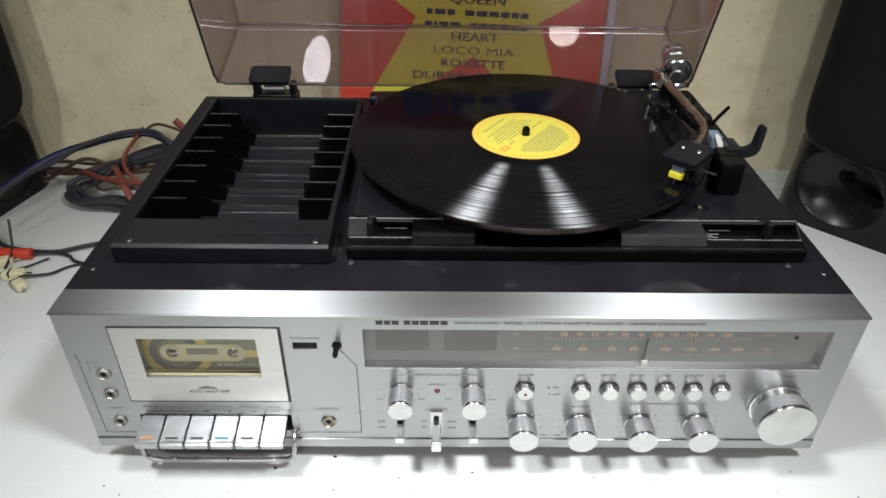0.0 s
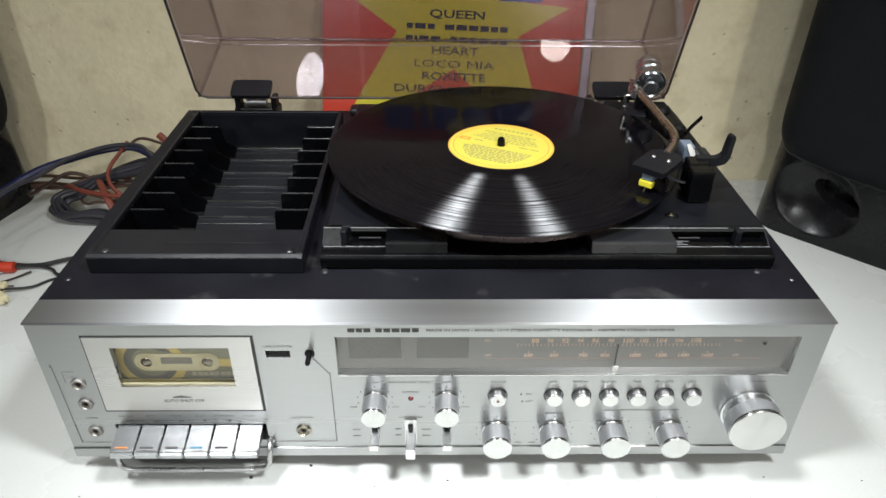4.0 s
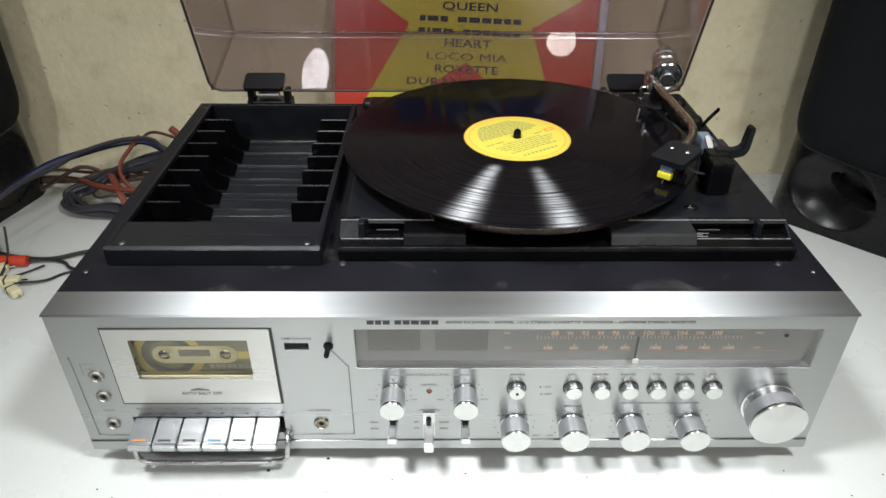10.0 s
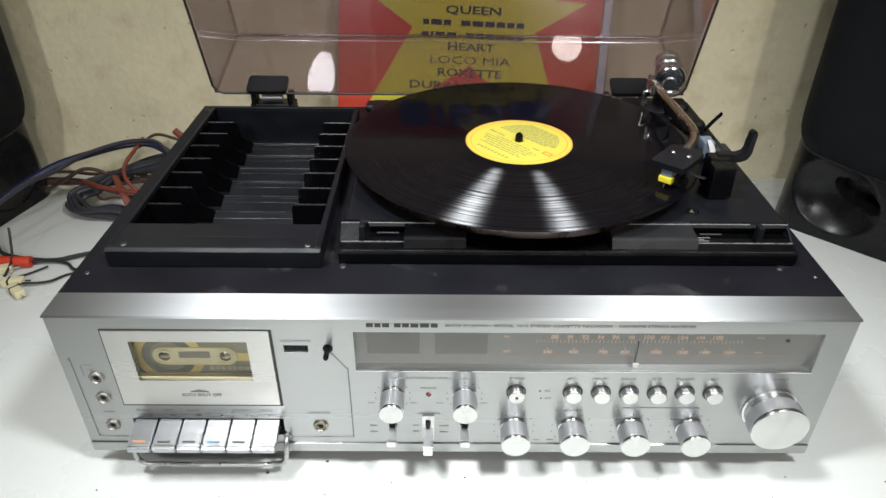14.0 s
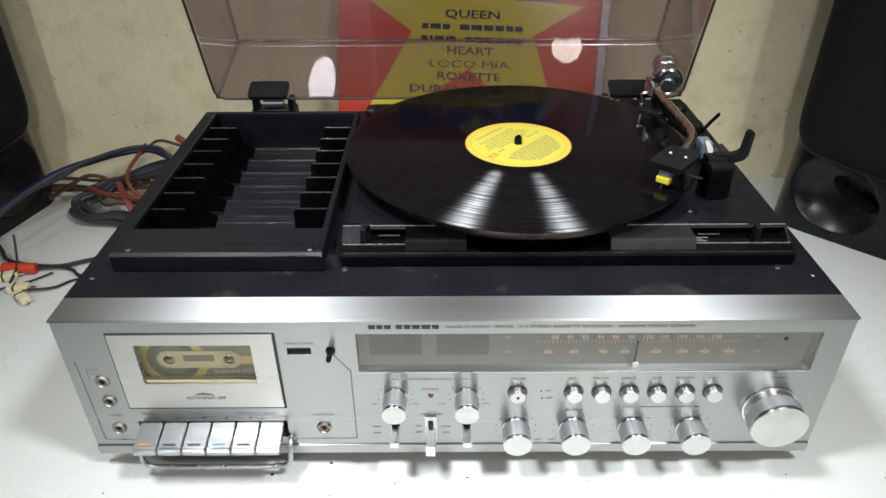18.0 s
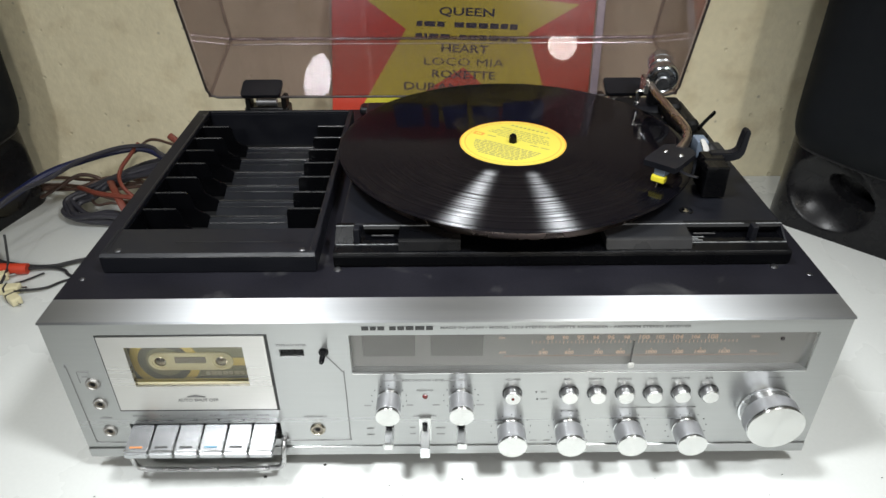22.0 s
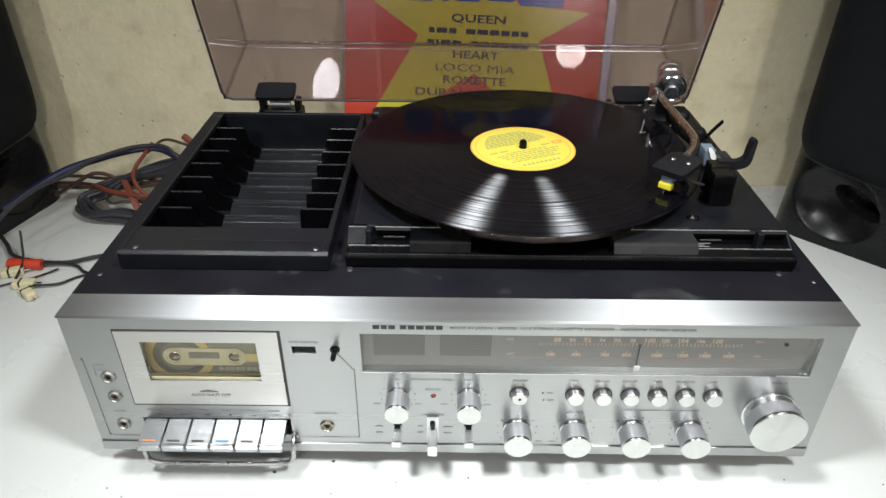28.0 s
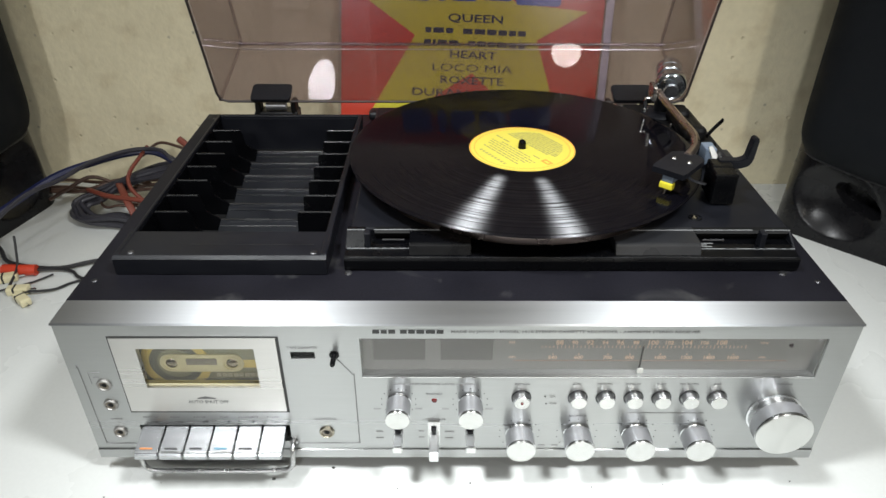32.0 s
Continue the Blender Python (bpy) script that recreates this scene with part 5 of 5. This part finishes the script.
def lid():
    """Smoked dust cover standing open: the rim faces the viewer, the rear wall lies on the hinges."""
    w, depth, tall, t, draft = 0.2480, 0.0925, 0.352, 0.0028, 0.0075
    cover = part("dust_cover", bmesh.new(), SMOKED, centre, "smoked transparent dust cover, open")

    def sheet(name, corners):
        b = bmesh.new()
        a = [Vector(c) for c in corners]
        n = (a[1] - a[0]).cross(a[2] - a[0]).normalized() * t
        v = [b.verts.new(LID @ p) for p in a] + [b.verts.new(LID @ (p + n)) for p in a]
        for f in ((0, 1, 2, 3), (7, 6, 5, 4), (0, 4, 5, 1), (1, 5, 6, 2), (2, 6, 7, 3), (3, 7, 4, 0)):
            b.faces.new([v[i] for i in f])
        ob = part(name, b, SMOKED_REAR if name == "rear_wall" else SMOKED, cover)
        ob.visible_shadow = False
        return ob

    d = draft
    sheet("rear_wall", ((-w, 0, 0), (w, 0, 0), (w - d, depth, LID_RISE), (-w + d, depth, LID_RISE)))
    sheet("cover_top", ((-w + d, depth, LID_RISE), (w - d, depth, LID_RISE), (w - d, depth, tall - d), (-w + d, depth, tall - d)))
    sheet("side_wall", ((-w, 0, 0), (-w + d, depth, LID_RISE), (-w + d, depth, tall - d), (-w, 0, tall)))
    sheet("side_wall", ((w - d, depth, LID_RISE), (w, 0, 0), (w, 0, tall), (w - d, depth, tall - d)))
    sheet("front_wall", ((-w + d, depth, tall - d), (w - d, depth, tall - d), (w, 0, tall), (-w, 0, tall)))
    # dark edge round the rim; pale thin tubes stand in for the folds' highlights
    r = 0.010
    edge = [(-w, tall), (-w, r), (-w + 0.3 * r, 0.3 * r), (-w + r, 0), (w - r, 0), (w - 0.3 * r, 0.3 * r), (w, r), (w, tall)]
    part("rim", tube([LID @ Vector((x, -0.0006, z)) for x, z in edge], 0.0013, 6, straight=True), EDGE_BROWN, cover, "dark rim edge")
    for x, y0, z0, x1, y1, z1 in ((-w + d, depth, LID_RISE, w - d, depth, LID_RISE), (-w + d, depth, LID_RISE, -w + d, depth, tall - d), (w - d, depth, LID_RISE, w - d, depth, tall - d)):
        part("fold_highlight", tube([LID @ Vector((x, y0 - 0.001, z0 + 0.001)), LID @ Vector((x1, y1 - 0.001, z1 + 0.001))], 0.0006, 10, straight=True), FOLD_SHINE, cover, "", True)
    part("fold_highlight", tube([LID @ Vector((-w + d + 0.004, depth - 0.010, LID_RISE + 0.0006)), LID @ Vector((w - d - 0.004, depth - 0.010, LID_RISE + 0.0006))], 0.0006, 10, straight=True), FOLD_SHINE, cover, "", True)
    part("lid_stop", box(-0.0900, -0.0640, 0.3440, 0.3630, TOP_Z + 0.0002, 0.1535, 0.0045, 3), BLACK, centre, "rounded black lid stop")
    # hinges
    for s in (-1, 1):
        x = s * 0.1925
        hinge = part("hinge", soft(outline(rounded(x - 0.0210, x + 0.0210, -0.0050, 0.0208, 0.0045), 0.0034, LID @ pose(0, 0, 0.0064)), 0.0008), BLACK, centre, "black lid hinge")
        part("hinge_barrel", lathe([(0, -0.011), (0.0046, -0.011), (0.0046, 0.011), (0, 0.011)], 20, m=pose(x, 0.3665, 0.1530, 0, 90)), KNURL, hinge, "", True)
        part("hinge_bracket", box(x - 0.0240, x + 0.0240, 0.3600, 0.3790, 0.1290, 0.1480, 0.0015), BLACK, hinge)
        for k in (-1, 1):
            part("hinge_cheek", box(x + k * 0.0195 - 0.0030, x + k * 0.0195 + 0.0030, 0.3600, 0.3760, 0.1400, 0.1600, 0.0015), BLACK_MATT, hinge)


LID_RISE = 0.005
tape_rack()
platter = deck()
disc = record()
tone = tone_arm()
arm_base()
lid()



# ---- cassette, sleeve, loudspeakers, cables ----
def cassette():
    x, z, y = -0.1793, 0.0989, 0.0100
    tape = thing("compact_cassette", "olive and yellow compact cassette inside the tape bay", "cassette", (x, y, z))
    part("shell", plate_with_holes(-0.0502, 0.0502, -0.0345, 0.0293, 0.0, 0.0055, []), TAPE_BODY, tape)
    part("stripe", plate_with_holes(-0.0502, 0.0502, -0.0215, -0.0165, -0.0006, 0.0, []), TAPE_YELLOW, tape)
    part("stripe", plate_with_holes(-0.0502, 0.0502, -0.0163, -0.0146, -0.0005, 0.0, []), TAPE_DARK, tape)
    part("stripe", plate_with_holes(0.0200, 0.0502, -0.0045, 0.0025, -0.0003, 0.0, []), TAPE_YELLOW, tape)
    part("arc", lathe([(0.0130, 0.0004), (0.0185, 0.0004), (0.0190, 0.0)], 64, m=pose(-0.0185, 0, -0.0005, 90)), TAPE_DARK, tape)
    part("arc", lathe([(0.0185, 0.0005), (0.0242, 0.0005), (0.0244, 0.0)], 64, m=pose(-0.0185, 0, -0.0005, 90)), TAPE_YELLOW, tape)
    part("window_strip", outline(rounded(-0.0295, 0.0295, -0.0078, 0.0078, 0.0076), 0.0010, pose(0, -0.0010, 0, 90)), TAPE_CREAM, tape)
    part("tape_window", outline(rounded(-0.0108, 0.0108, -0.0012, 0.0044, 0.0006), 0.0004, pose(0, -0.0013, 0, 90)), TAPE_SMOKE, tape, "smoky tape window")
    for s in (-1, 1):
        hub = part("hub", lathe([(0.0064, 0.0008), (0.0056, 0.0008), (0.0050, -0.0035), (0, -0.0035)], 32, m=pose(s * 0.02125, -0.0012, 0, 90)), TAPE_CREAM, tape, "", True)
        part("hub_core", lathe([(0.0050, -0.0030), (0.0046, -0.0008), (0.0030, 0.0006), (0, 0.0012)], 24, m=pose(s * 0.02125, -0.0014, 0, 90)), HUB_METAL, hub, "dark metal drive hub", True)
    bm = bmesh.new()
    for i, w in enumerate((0.0030, 0.0034, 0.0030, 0.0034, 0.0028, 0.0034, 0.0032, 0.0030)):
        box(0.0085 + 0.0040 * i, 0.0085 + 0.0040 * i + w, -0.0007, -0.0002, -0.0128, -0.0096, bm=bm)
    part("bottom_bevel", box(-0.0375, 0.0415, -0.0088, -0.0082, -0.0138, -0.0122, 0.0002), TAPE_CREAM, tape, "bright moulded edge under the window")
    part("cassette_writing", bm, TAPE_PRINT, tape)


SLEEVE = pose(-0.1367, 0.389, 0.0, 73.3) @ pose(0, 0, 0, 0, 0, -2.4)


def sleeve():
    """Record sleeve in a clear cover, leaning on the wall behind the lid."""
    cover = thing("record_sleeve", "red record sleeve with a big yellow star, leaning on the wall", "record sleeve")
    cover.matrix_world = SLEEVE
    w, h = 0.3030, 0.312
    part("card", box(0, w, 0.004, h, -0.0035, 0.0, 0.0008), POSTER_RED, cover, "red printed card")
    star = [(0.0858, 0.2204), (-0.002, 0.2760), (0.1040, 0.2640), (0.152, 0.305), (0.2011, 0.2600), (0.2843, 0.2544), (0.2275, 0.2203),
            (0.2640, 0.118), (0.2800, 0.075), (0.154, 0.1803), (0.0100, 0.085)]
    star = [(max(x, 0.001), y) for x, y in star]
    part("star", outline(star, 0.0003, pose(0, 0, 0.0005)), POSTER_YELLOW, cover, "big yellow star")
    for cx, y, wd, body in ((0.1552, 0.2410, 0.0638, "QUEEN"), (0.1540, 0.2004, 0.0546, "HEART"), (0.1537, 0.1853, 0.0940, "LOCO MIA"), (0.1540, 0.1711, 0.0747, "ROXETTE"),
                            (0.1540, 0.1560, 0.1390, "DURAN DURAN")):
        words("lettering", body, 0.0125, pose(cx, y, 0.0009), POSTER_BLACK, cover, wd, bold=0.0 if "MIA" in body else 0.00025)
    rows = ((0.0975, 0.2270, (0.0070, 0.0125, 0.0085, 0, 0.0110, 0.0125, 0.0110, 0.0100, 0.0085, 0.0090)), (0.0964, 0.2135, (0.0080, 0.0035, 0.0110, 0.0110, 0, 0.0085, 0.0100, 0.0090, 0.0110, 0.0085, 0.0090)))
    for x, y, ws in rows:
        for wd in ws:
            if wd:
                part("name_bar", box(x, x + wd, y - 0.0030, y + 0.0030, 0.0005, 0.0009), POSTER_BLACK, cover)
            x += (wd or 0.0070) + 0.0022
    for x0, wd, y0, y1 in ((0.066, 0.036, 0.2585, 0.292), (0.110, 0.010, 0.2590, 0.292), (0.126, 0.030, 0.2600, 0.292), (0.162, 0.034, 0.2620, 0.292), (0.200, 0.052, 0.2585, 0.292)):
        part("title_bar", outline(rounded(x0, x0 + wd, y0, y1, 0.004), 0.0004, pose(0, 0, 0.0010)), POSTER_BLUE, cover, "blue title block")
    part("cover_seam", box(w + 0.0015, w + 0.0105, 0.002, h, 0.0000, 0.0012, 0.0004), SEAM, cover, "pale sealed edge of the clear sleeve")
    part("clear_cover", box(-0.003, w + 0.011, 0.0, h + 0.003, 0.0016, 0.0020), SLEEVE_CLEAR, cover, "clear plastic outer sleeve").visible_shadow = False


def loudspeaker(name, label):
    """Moulded cabinet, a bowed grille above and a baffle with two port horns below; origin at the front left foot."""
    ob = thing(name, label, "loudspeaker", group="loudspeakers on the table")
    W, D, H, wrap = 0.275, 0.235, 0.46, 0.036

    def skin(u):
        """A place round the front, u from 0 (left side) to 1 (right side)."""
        r = 0.030
        legs = (wrap - r, r * math.pi / 2, W - 2 * r, r * math.pi / 2, wrap - r)
        s = u * sum(legs)
        if s < legs[0]:
            return 0.0, wrap - s, -1.0, 0.0
        s -= legs[0]
        if s < legs[1]:
            a = s / r
            return r - r * math.cos(a), r - r * math.sin(a), -math.cos(a), -math.sin(a)
        s -= legs[1]
        if s < legs[2]:
            return r + s, 0.0, 0.0, -1.0
        s -= legs[2]
        if s < legs[3]:
            a = s / r
            return W - r + r * math.sin(a), r - r * math.cos(a), math.sin(a), -math.cos(a)
        s -= legs[3]
        return W, r + s, 1.0, 0.0

    bm = bmesh.new()
    levels = ((0.0, 0.006), (0.004, 0.0), (0.12, 0.002), (0.20, 0.0), (0.34, -0.004), (H - 0.02, -0.003), (H, 0.012))
    rings = []
    for z, i in levels:
        pts = [bm.verts.new((W - i, wrap, z))]
        for cx, a0 in ((W - 0.035 - i - 0.03, 0), (0.035 + i + 0.03, 90)):
            for k in range(7):
                a = radians(a0 + 15 * k)
                pts.append(bm.verts.new((cx + 0.03 * math.cos(a), D - i - 0.03 + 0.03 * math.sin(a), z)))
        pts.append(bm.verts.new((i, wrap, z)))
        rings.append(pts)
    for p, q in zip(rings, rings[1:]):
        for k in range(len(p)):
            j = (k + 1) % len(p)
            bm.faces.new((p[k], p[j], q[j], q[k]))
    bm.faces.new(rings[0][::-1])
    bm.faces.new(rings[-1])
    part("cabinet", bm, SPEAKER_BLACK, ob, "moulded black plastic cabinet", True)

    def low_edge(u):
        return 0.108 - 0.020 * math.sin(math.pi * min(max(u, 0), 1)) ** 0.8

    def front(name, material, label, nu, nv, place):
        bm = bmesh.new()
        grid = [[bm.verts.new(place(i / nu, k / nv)) for k in range(nv + 1)] for i in range(nu + 1)]
        for i in range(nu):
            for k in range(nv):
                bm.faces.new((grid[i][k], grid[i + 1][k], grid[i + 1][k + 1], grid[i][k + 1]))
        return part(name, bm, material, ob, label, True)

    def baffle(u, v):
        x, y, nx, ny = skin(u)
        z = v * (low_edge(u) + 0.012)
        flare = 0.004 * (1 - v)
        x, y = x + nx * flare, y + ny * flare
        # each horn deepens towards the middle of the cabinet
        for cx, s in ((0.060, 1), (W - 0.060, -1)):
            e = math.hypot((x - cx) / 0.048, (z - 0.053 + s * (x - cx) * 0.12) / 0.042)
            h = math.hypot((x - cx - s * 0.019) / 0.027, (z - 0.064 + s * (x - cx) * 0.25) / 0.014)
            if y < 0.02 and e < 1:
                y += 0.017 * (1 - e * e)
                if h < 1:
                    y += 0.055 * (1 - h ** 3) * min(max((s * (x - cx) + 0.016) / 0.026, 0), 1)
        return x, y, z

    def cloth(u, v):
        x, y, nx, ny = skin(u)
        b = low_edge(u)
        z = b + v * (H - 0.012 - b)
        e = (1 - abs(2 * v - 1) ** 14) * (1 - abs(2 * u - 1) ** 16)
        puff = 0.0015 + 0.008 * e + 0.012 * math.sin(math.pi * u) * e
        return x + nx * (puff - 0.004), y + ny * puff, z

    front("baffle", SPEAKER_BLACK, "black baffle with smooth bass ports", 150, 60, baffle)
    front("grille", GRILLE, "dark cloth grille", 40, 40, cloth)
    part("grille_edge", tube([Vector(cloth(0.03 + 0.94 * i / 40, 0.0)) + Vector((0, -0.0004, -0.0004)) for i in range(41)], 0.0012, 8, straight=True), SPEAKER_EDGE, ob, "raised edge below the grille", True)
    return ob


def cables():
    def cable(name, label, material, r, pts, steps=7, flat=1.0, group="cables behind the music centre"):
        ob = part(name, tube(pts, r, 8, steps, flat=flat), material, None, "", True)
        return tagged(ob, label, "cable", group)

    cable("speaker_cable", "blue speaker cable arching over the coil", CABLE_BLUE, 0.0044,
          [(-0.520, 0.330, 0.036), (-0.470, 0.372, 0.061), (-0.430, 0.395, 0.070), (-0.395, 0.418, 0.072), (-0.365, 0.424, 0.071), (-0.335, 0.415, 0.060), (-0.29, 0.400, 0.045)])
    cable("speaker_cable", "grey speaker cable arching over the coil", CABLE_GREY, 0.0025,
          [(-0.528, 0.225, 0.0035), (-0.522, 0.240, 0.012), (-0.505, 0.262, 0.036), (-0.486, 0.286, 0.0580), (-0.4669, 0.315, 0.0702), (-0.4463, 0.345, 0.0717), (-0.4246, 0.380, 0.077), (-0.3973, 0.405, 0.0794),
           (-0.3751, 0.415, 0.0794), (-0.3506, 0.410, 0.0795), (-0.3302, 0.395, 0.0716), (-0.29, 0.385, 0.055)])
    # grey cable folded back in an open loop
    rng = random.Random(7)
    loop = [(-0.29, 0.402, 0.066), (-0.35, 0.410, 0.050), (-0.40, 0.410, 0.034), (-0.440, 0.406, 0.019), (-0.461, 0.394, 0.011), (-0.459, 0.374, 0.006), (-0.438, 0.360, 0.004), (-0.40, 0.354, 0.004),
            (-0.35, 0.352, 0.004), (-0.28, 0.355, 0.004)]
    for k in range(7):
        inward, up = 0.0055 * (k % 4), 0.0062 * (k // 4)
        pts = []
        for i, (x, y, z) in enumerate(loop):
            to = Vector((-0.405 - x, 0.382 - y, 0)).normalized() * inward if i > 2 else Vector((0, -inward * 0.6, 0.004 * (k % 4)))
            pts.append((x + to.x + rng.uniform(-0.005, 0.005), y + to.y + rng.uniform(-0.004, 0.004), z + up + rng.uniform(0, 0.005)))
        cable("coiled_cable", "grey cable folded in an open loop", CABLE_GREY, 0.0031, pts, 5)
    for k in range(2):
        y = 0.432 + 0.011 * k
        cable("coiled_cable", "grey cable running behind the case", CABLE_GREY, 0.0032,
              [(-0.455 + 0.012 * k, y, 0.010 + 0.003 * k), (-0.42, y - 0.004, 0.022 + 0.004 * k), (-0.36, y - 0.003, 0.044 + 0.004 * k), (-0.28, y - 0.020, 0.056)])
    for k, (dy, dz) in enumerate(((0, 0.004), (0.010, 0.009), (-0.012, 0.006))):
        cable("thin_cable", "thin brown wire among the cables", CABLE_BROWN, 0.0022,
              [(-0.53, 0.452 + dy, 0.004 + dz), (-0.49, 0.440 + dy, 0.010 + dz), (-0.455, 0.430 + dy, 0.012 + dz), (-0.41, 0.420 + dy, 0.018 + dz), (-0.36, 0.418 + dy, 0.030), (-0.29, 0.405, 0.026)])
    for k in range(3):
        cx, cy = -0.400 + rng.uniform(-0.012, 0.012), 0.405 + rng.uniform(-0.010, 0.010)
        ra, rb = rng.uniform(0.040, 0.062), rng.uniform(0.022, 0.036)
        pts = [(cx + ra * math.cos(a) + rng.uniform(-0.004, 0.004), cy + rb * math.sin(a), 0.022 + 0.004 * k + 0.005 * math.sin(3 * a + k)) for a in (radians(60 + 34 * i + 50 * k) for i in range(8))]
        cable("thin_cable", "thin brown wire looped over the grey coil", CABLE_BROWN, 0.0016, pts, 5)
    cable("red_cable", "red wire over the grey coil", CABLE_RED, 0.0024, [(-0.374, 0.428, 0.077), (-0.381, 0.412, 0.068), (-0.387, 0.398, 0.060), (-0.388, 0.386, 0.052), (-0.380, 0.374, 0.044), (-0.366, 0.366, 0.034)])
    cable("red_cable", "flat red strap over the grey coil", CABLE_RED, 0.0042, [(-0.424, 0.432, 0.026), (-0.414, 0.412, 0.036), (-0.400, 0.388, 0.040), (-0.386, 0.366, 0.035), (-0.372, 0.350, 0.020)], 6, 0.4)
    cable("red_cable", "red wire along the coil", CABLE_RED, 0.0030, [(-0.449, 0.402, 0.030), (-0.436, 0.390, 0.034), (-0.415, 0.376, 0.036), (-0.385, 0.366, 0.037), (-0.35, 0.362, 0.036)])
    cable("thin_cable", "brown wires leading in to the coil", CABLE_BROWN, 0.0026, [(-0.54, 0.440, 0.006), (-0.500, 0.428, 0.014), (-0.462, 0.414, 0.022), (-0.430, 0.420, 0.030), (-0.405, 0.426, 0.030), (-0.38, 0.424, 0.028)])
    cable("thin_cable", "grey-brown wire looped up beside the coil", CABLE_BROWN, 0.0024, [(-0.505, 0.410, 0.012), (-0.474, 0.408, 0.030), (-0.452, 0.416, 0.040), (-0.432, 0.420, 0.034), (-0.415, 0.412, 0.024), (-0.40, 0.40, 0.020)])
    cable("red_cable", "red wire end at the back of the case", CABLE_RED, 0.0040, [(-0.322, 0.400, 0.099), (-0.312, 0.396, 0.092), (-0.300, 0.392, 0.082)])
    cable("thin_cable", "brown wire looping to the case", CABLE_BROWN, 0.0018, [(-0.385, 0.432, 0.062), (-0.365, 0.440, 0.076), (-0.335, 0.425, 0.078), (-0.300, 0.395, 0.080)])
    # loose leads by the case's side
    g = "loose leads beside the music centre"
    cable("black_lead", "black twin lead lying on the table", CABLE_BLACK, 0.0024, [(-0.60, 0.330, 0.003), (-0.540, 0.325, 0.006), (-0.510, 0.300, 0.008), (-0.486, 0.275, 0.006), (-0.435, 0.267, 0.004), (-0.400, 0.280, 0.004), (-0.34, 0.305, 0.004), (-0.26, 0.33, 0.004)], 7, 1.0, g)
    cable("black_lead", "thin black lead lying on the table", CABLE_BLACK, 0.0018, [(-0.458, 0.262, 0.005), (-0.429, 0.266, 0.004), (-0.412, 0.262, 0.003), (-0.390, 0.248, 0.003), (-0.30, 0.235, 0.004), (-0.26, 0.23, 0.004)], 7, 1.0, g)
    cable("black_lead", "thin black lead to a white plug", CABLE_BLACK, 0.0014, [(-0.448, 0.222, 0.005), (-0.418, 0.229, 0.003), (-0.392, 0.248, 0.002), (-0.30, 0.255, 0.004), (-0.26, 0.26, 0.004)], 7, 1.0, g)
    cable("black_lead", "thin black lead to a white plug", CABLE_BLACK, 0.0011, [(-0.50, 0.212, 0.002), (-0.470, 0.228, 0.003), (-0.448, 0.243, 0.002), (-0.431, 0.257, 0.003)], 7, 1.0, g)
    cable("cable_tie", "black cable tie standing off a red sleeve", CABLE_BLACK, 0.0012, [(-0.466, 0.235, 0.004), (-0.468, 0.258, 0.011), (-0.474, 0.275, 0.024), (-0.478, 0.285, 0.034)], 6, 1.6, g)
    red = part("wire_sleeve", tube([(-0.486, 0.2615, 0.006), (-0.476, 0.2605, 0.0065), (-0.462, 0.2600, 0.0065), (-0.450, 0.2610, 0.006)], 0.0060, 12, 5), RED_SLEEVE, None, "", True)
    tagged(red, "short red wire sleeve joining black leads", "wire sleeve")
    for x, y, rz in ((-0.476, 0.248, 20), (-0.452, 0.226, 8), (-0.440, 0.210, -40)):
        plug = part("plug", box(-0.011, 0.011, -0.0052, 0.0052, 0.0, 0.0085, 0.0018, m=pose(x, y, 0.0004, 0, 0, rz)), CREAM, None)
        tagged(plug, "small cream plastic plug on thin leads", "plug", group="cream plugs")
        part("plug_pin", lathe([(0, 0), (0.0012, 0), (0.0012, 0.006), (0, 0.007)], 10, m=pose(x, y, 0.0045, 0, 0, rz) @ pose(0.011, 0, 0, 0, 90)), CHROME, plug)
        part("plug_band", box(-0.0045, -0.0020, -0.0056, 0.0056, -0.0002, 0.0089, 0.0010, m=pose(x, y, 0.0004, 0, 0, rz)), CABLE_BLACK, plug)


def crumbs():
    bm = bmesh.new()
    rng = random.Random(3)
    spots = [(-0.0938, 0.0001, 0.0012), (-0.1373, -0.0107, 0.0013), (0.011, -0.0141, 0.0008)]
    for _ in range(26):
        spots.append((rng.uniform(-0.33, 0.35), rng.uniform(-0.055, -0.012), rng.choice((0.0003, 0.0004, 0.0006))))
    for x, y, r in spots:
        bmesh.ops.create_icosphere(bm, subdivisions=1, radius=r, matrix=Matrix.Translation((x, y, r * 0.5)) @ Matrix.Diagonal((1.3, 0.9, 0.6, 1)))
    tagged(part("crumbs", bm, CRUMB), "tiny dark crumbs scattered on the white table", "crumbs", kind="stuff")


cassette()
sleeve()
right = loudspeaker("loudspeaker", "black loudspeaker with cloth grille, turned to the room")
right.matrix_world = pose(0.3935, 0.370, 0.0, 0, 0, -43.3)
left = copy_thing(right, pose(-0.5805, 0.174, 0.0, 0, 0, 74.6))
cables()
crumbs()



# ---- what moves: the record with its platter, and the arm following the groove ----
def motions():
    spin, first = 200.4, 236.0
    times = [round(0.2 * i, 1) for i in range(161)]
    walk(disc, [(t, pose(RX, RY, RZ, 0, 0, first - spin * t)) for t in times])
    walk(platter, [(t, pose(RX, RY, RZ - 0.0118, 0, 0, first - spin * t)) for t in times])
    walk(tone, [(0.0, pose(*ARM, 0, 0, 0.3)), (16.0, pose(*ARM, 0, 0, -0.1)), (32.0, pose(*ARM, 0, 0, -0.5))])


motions()
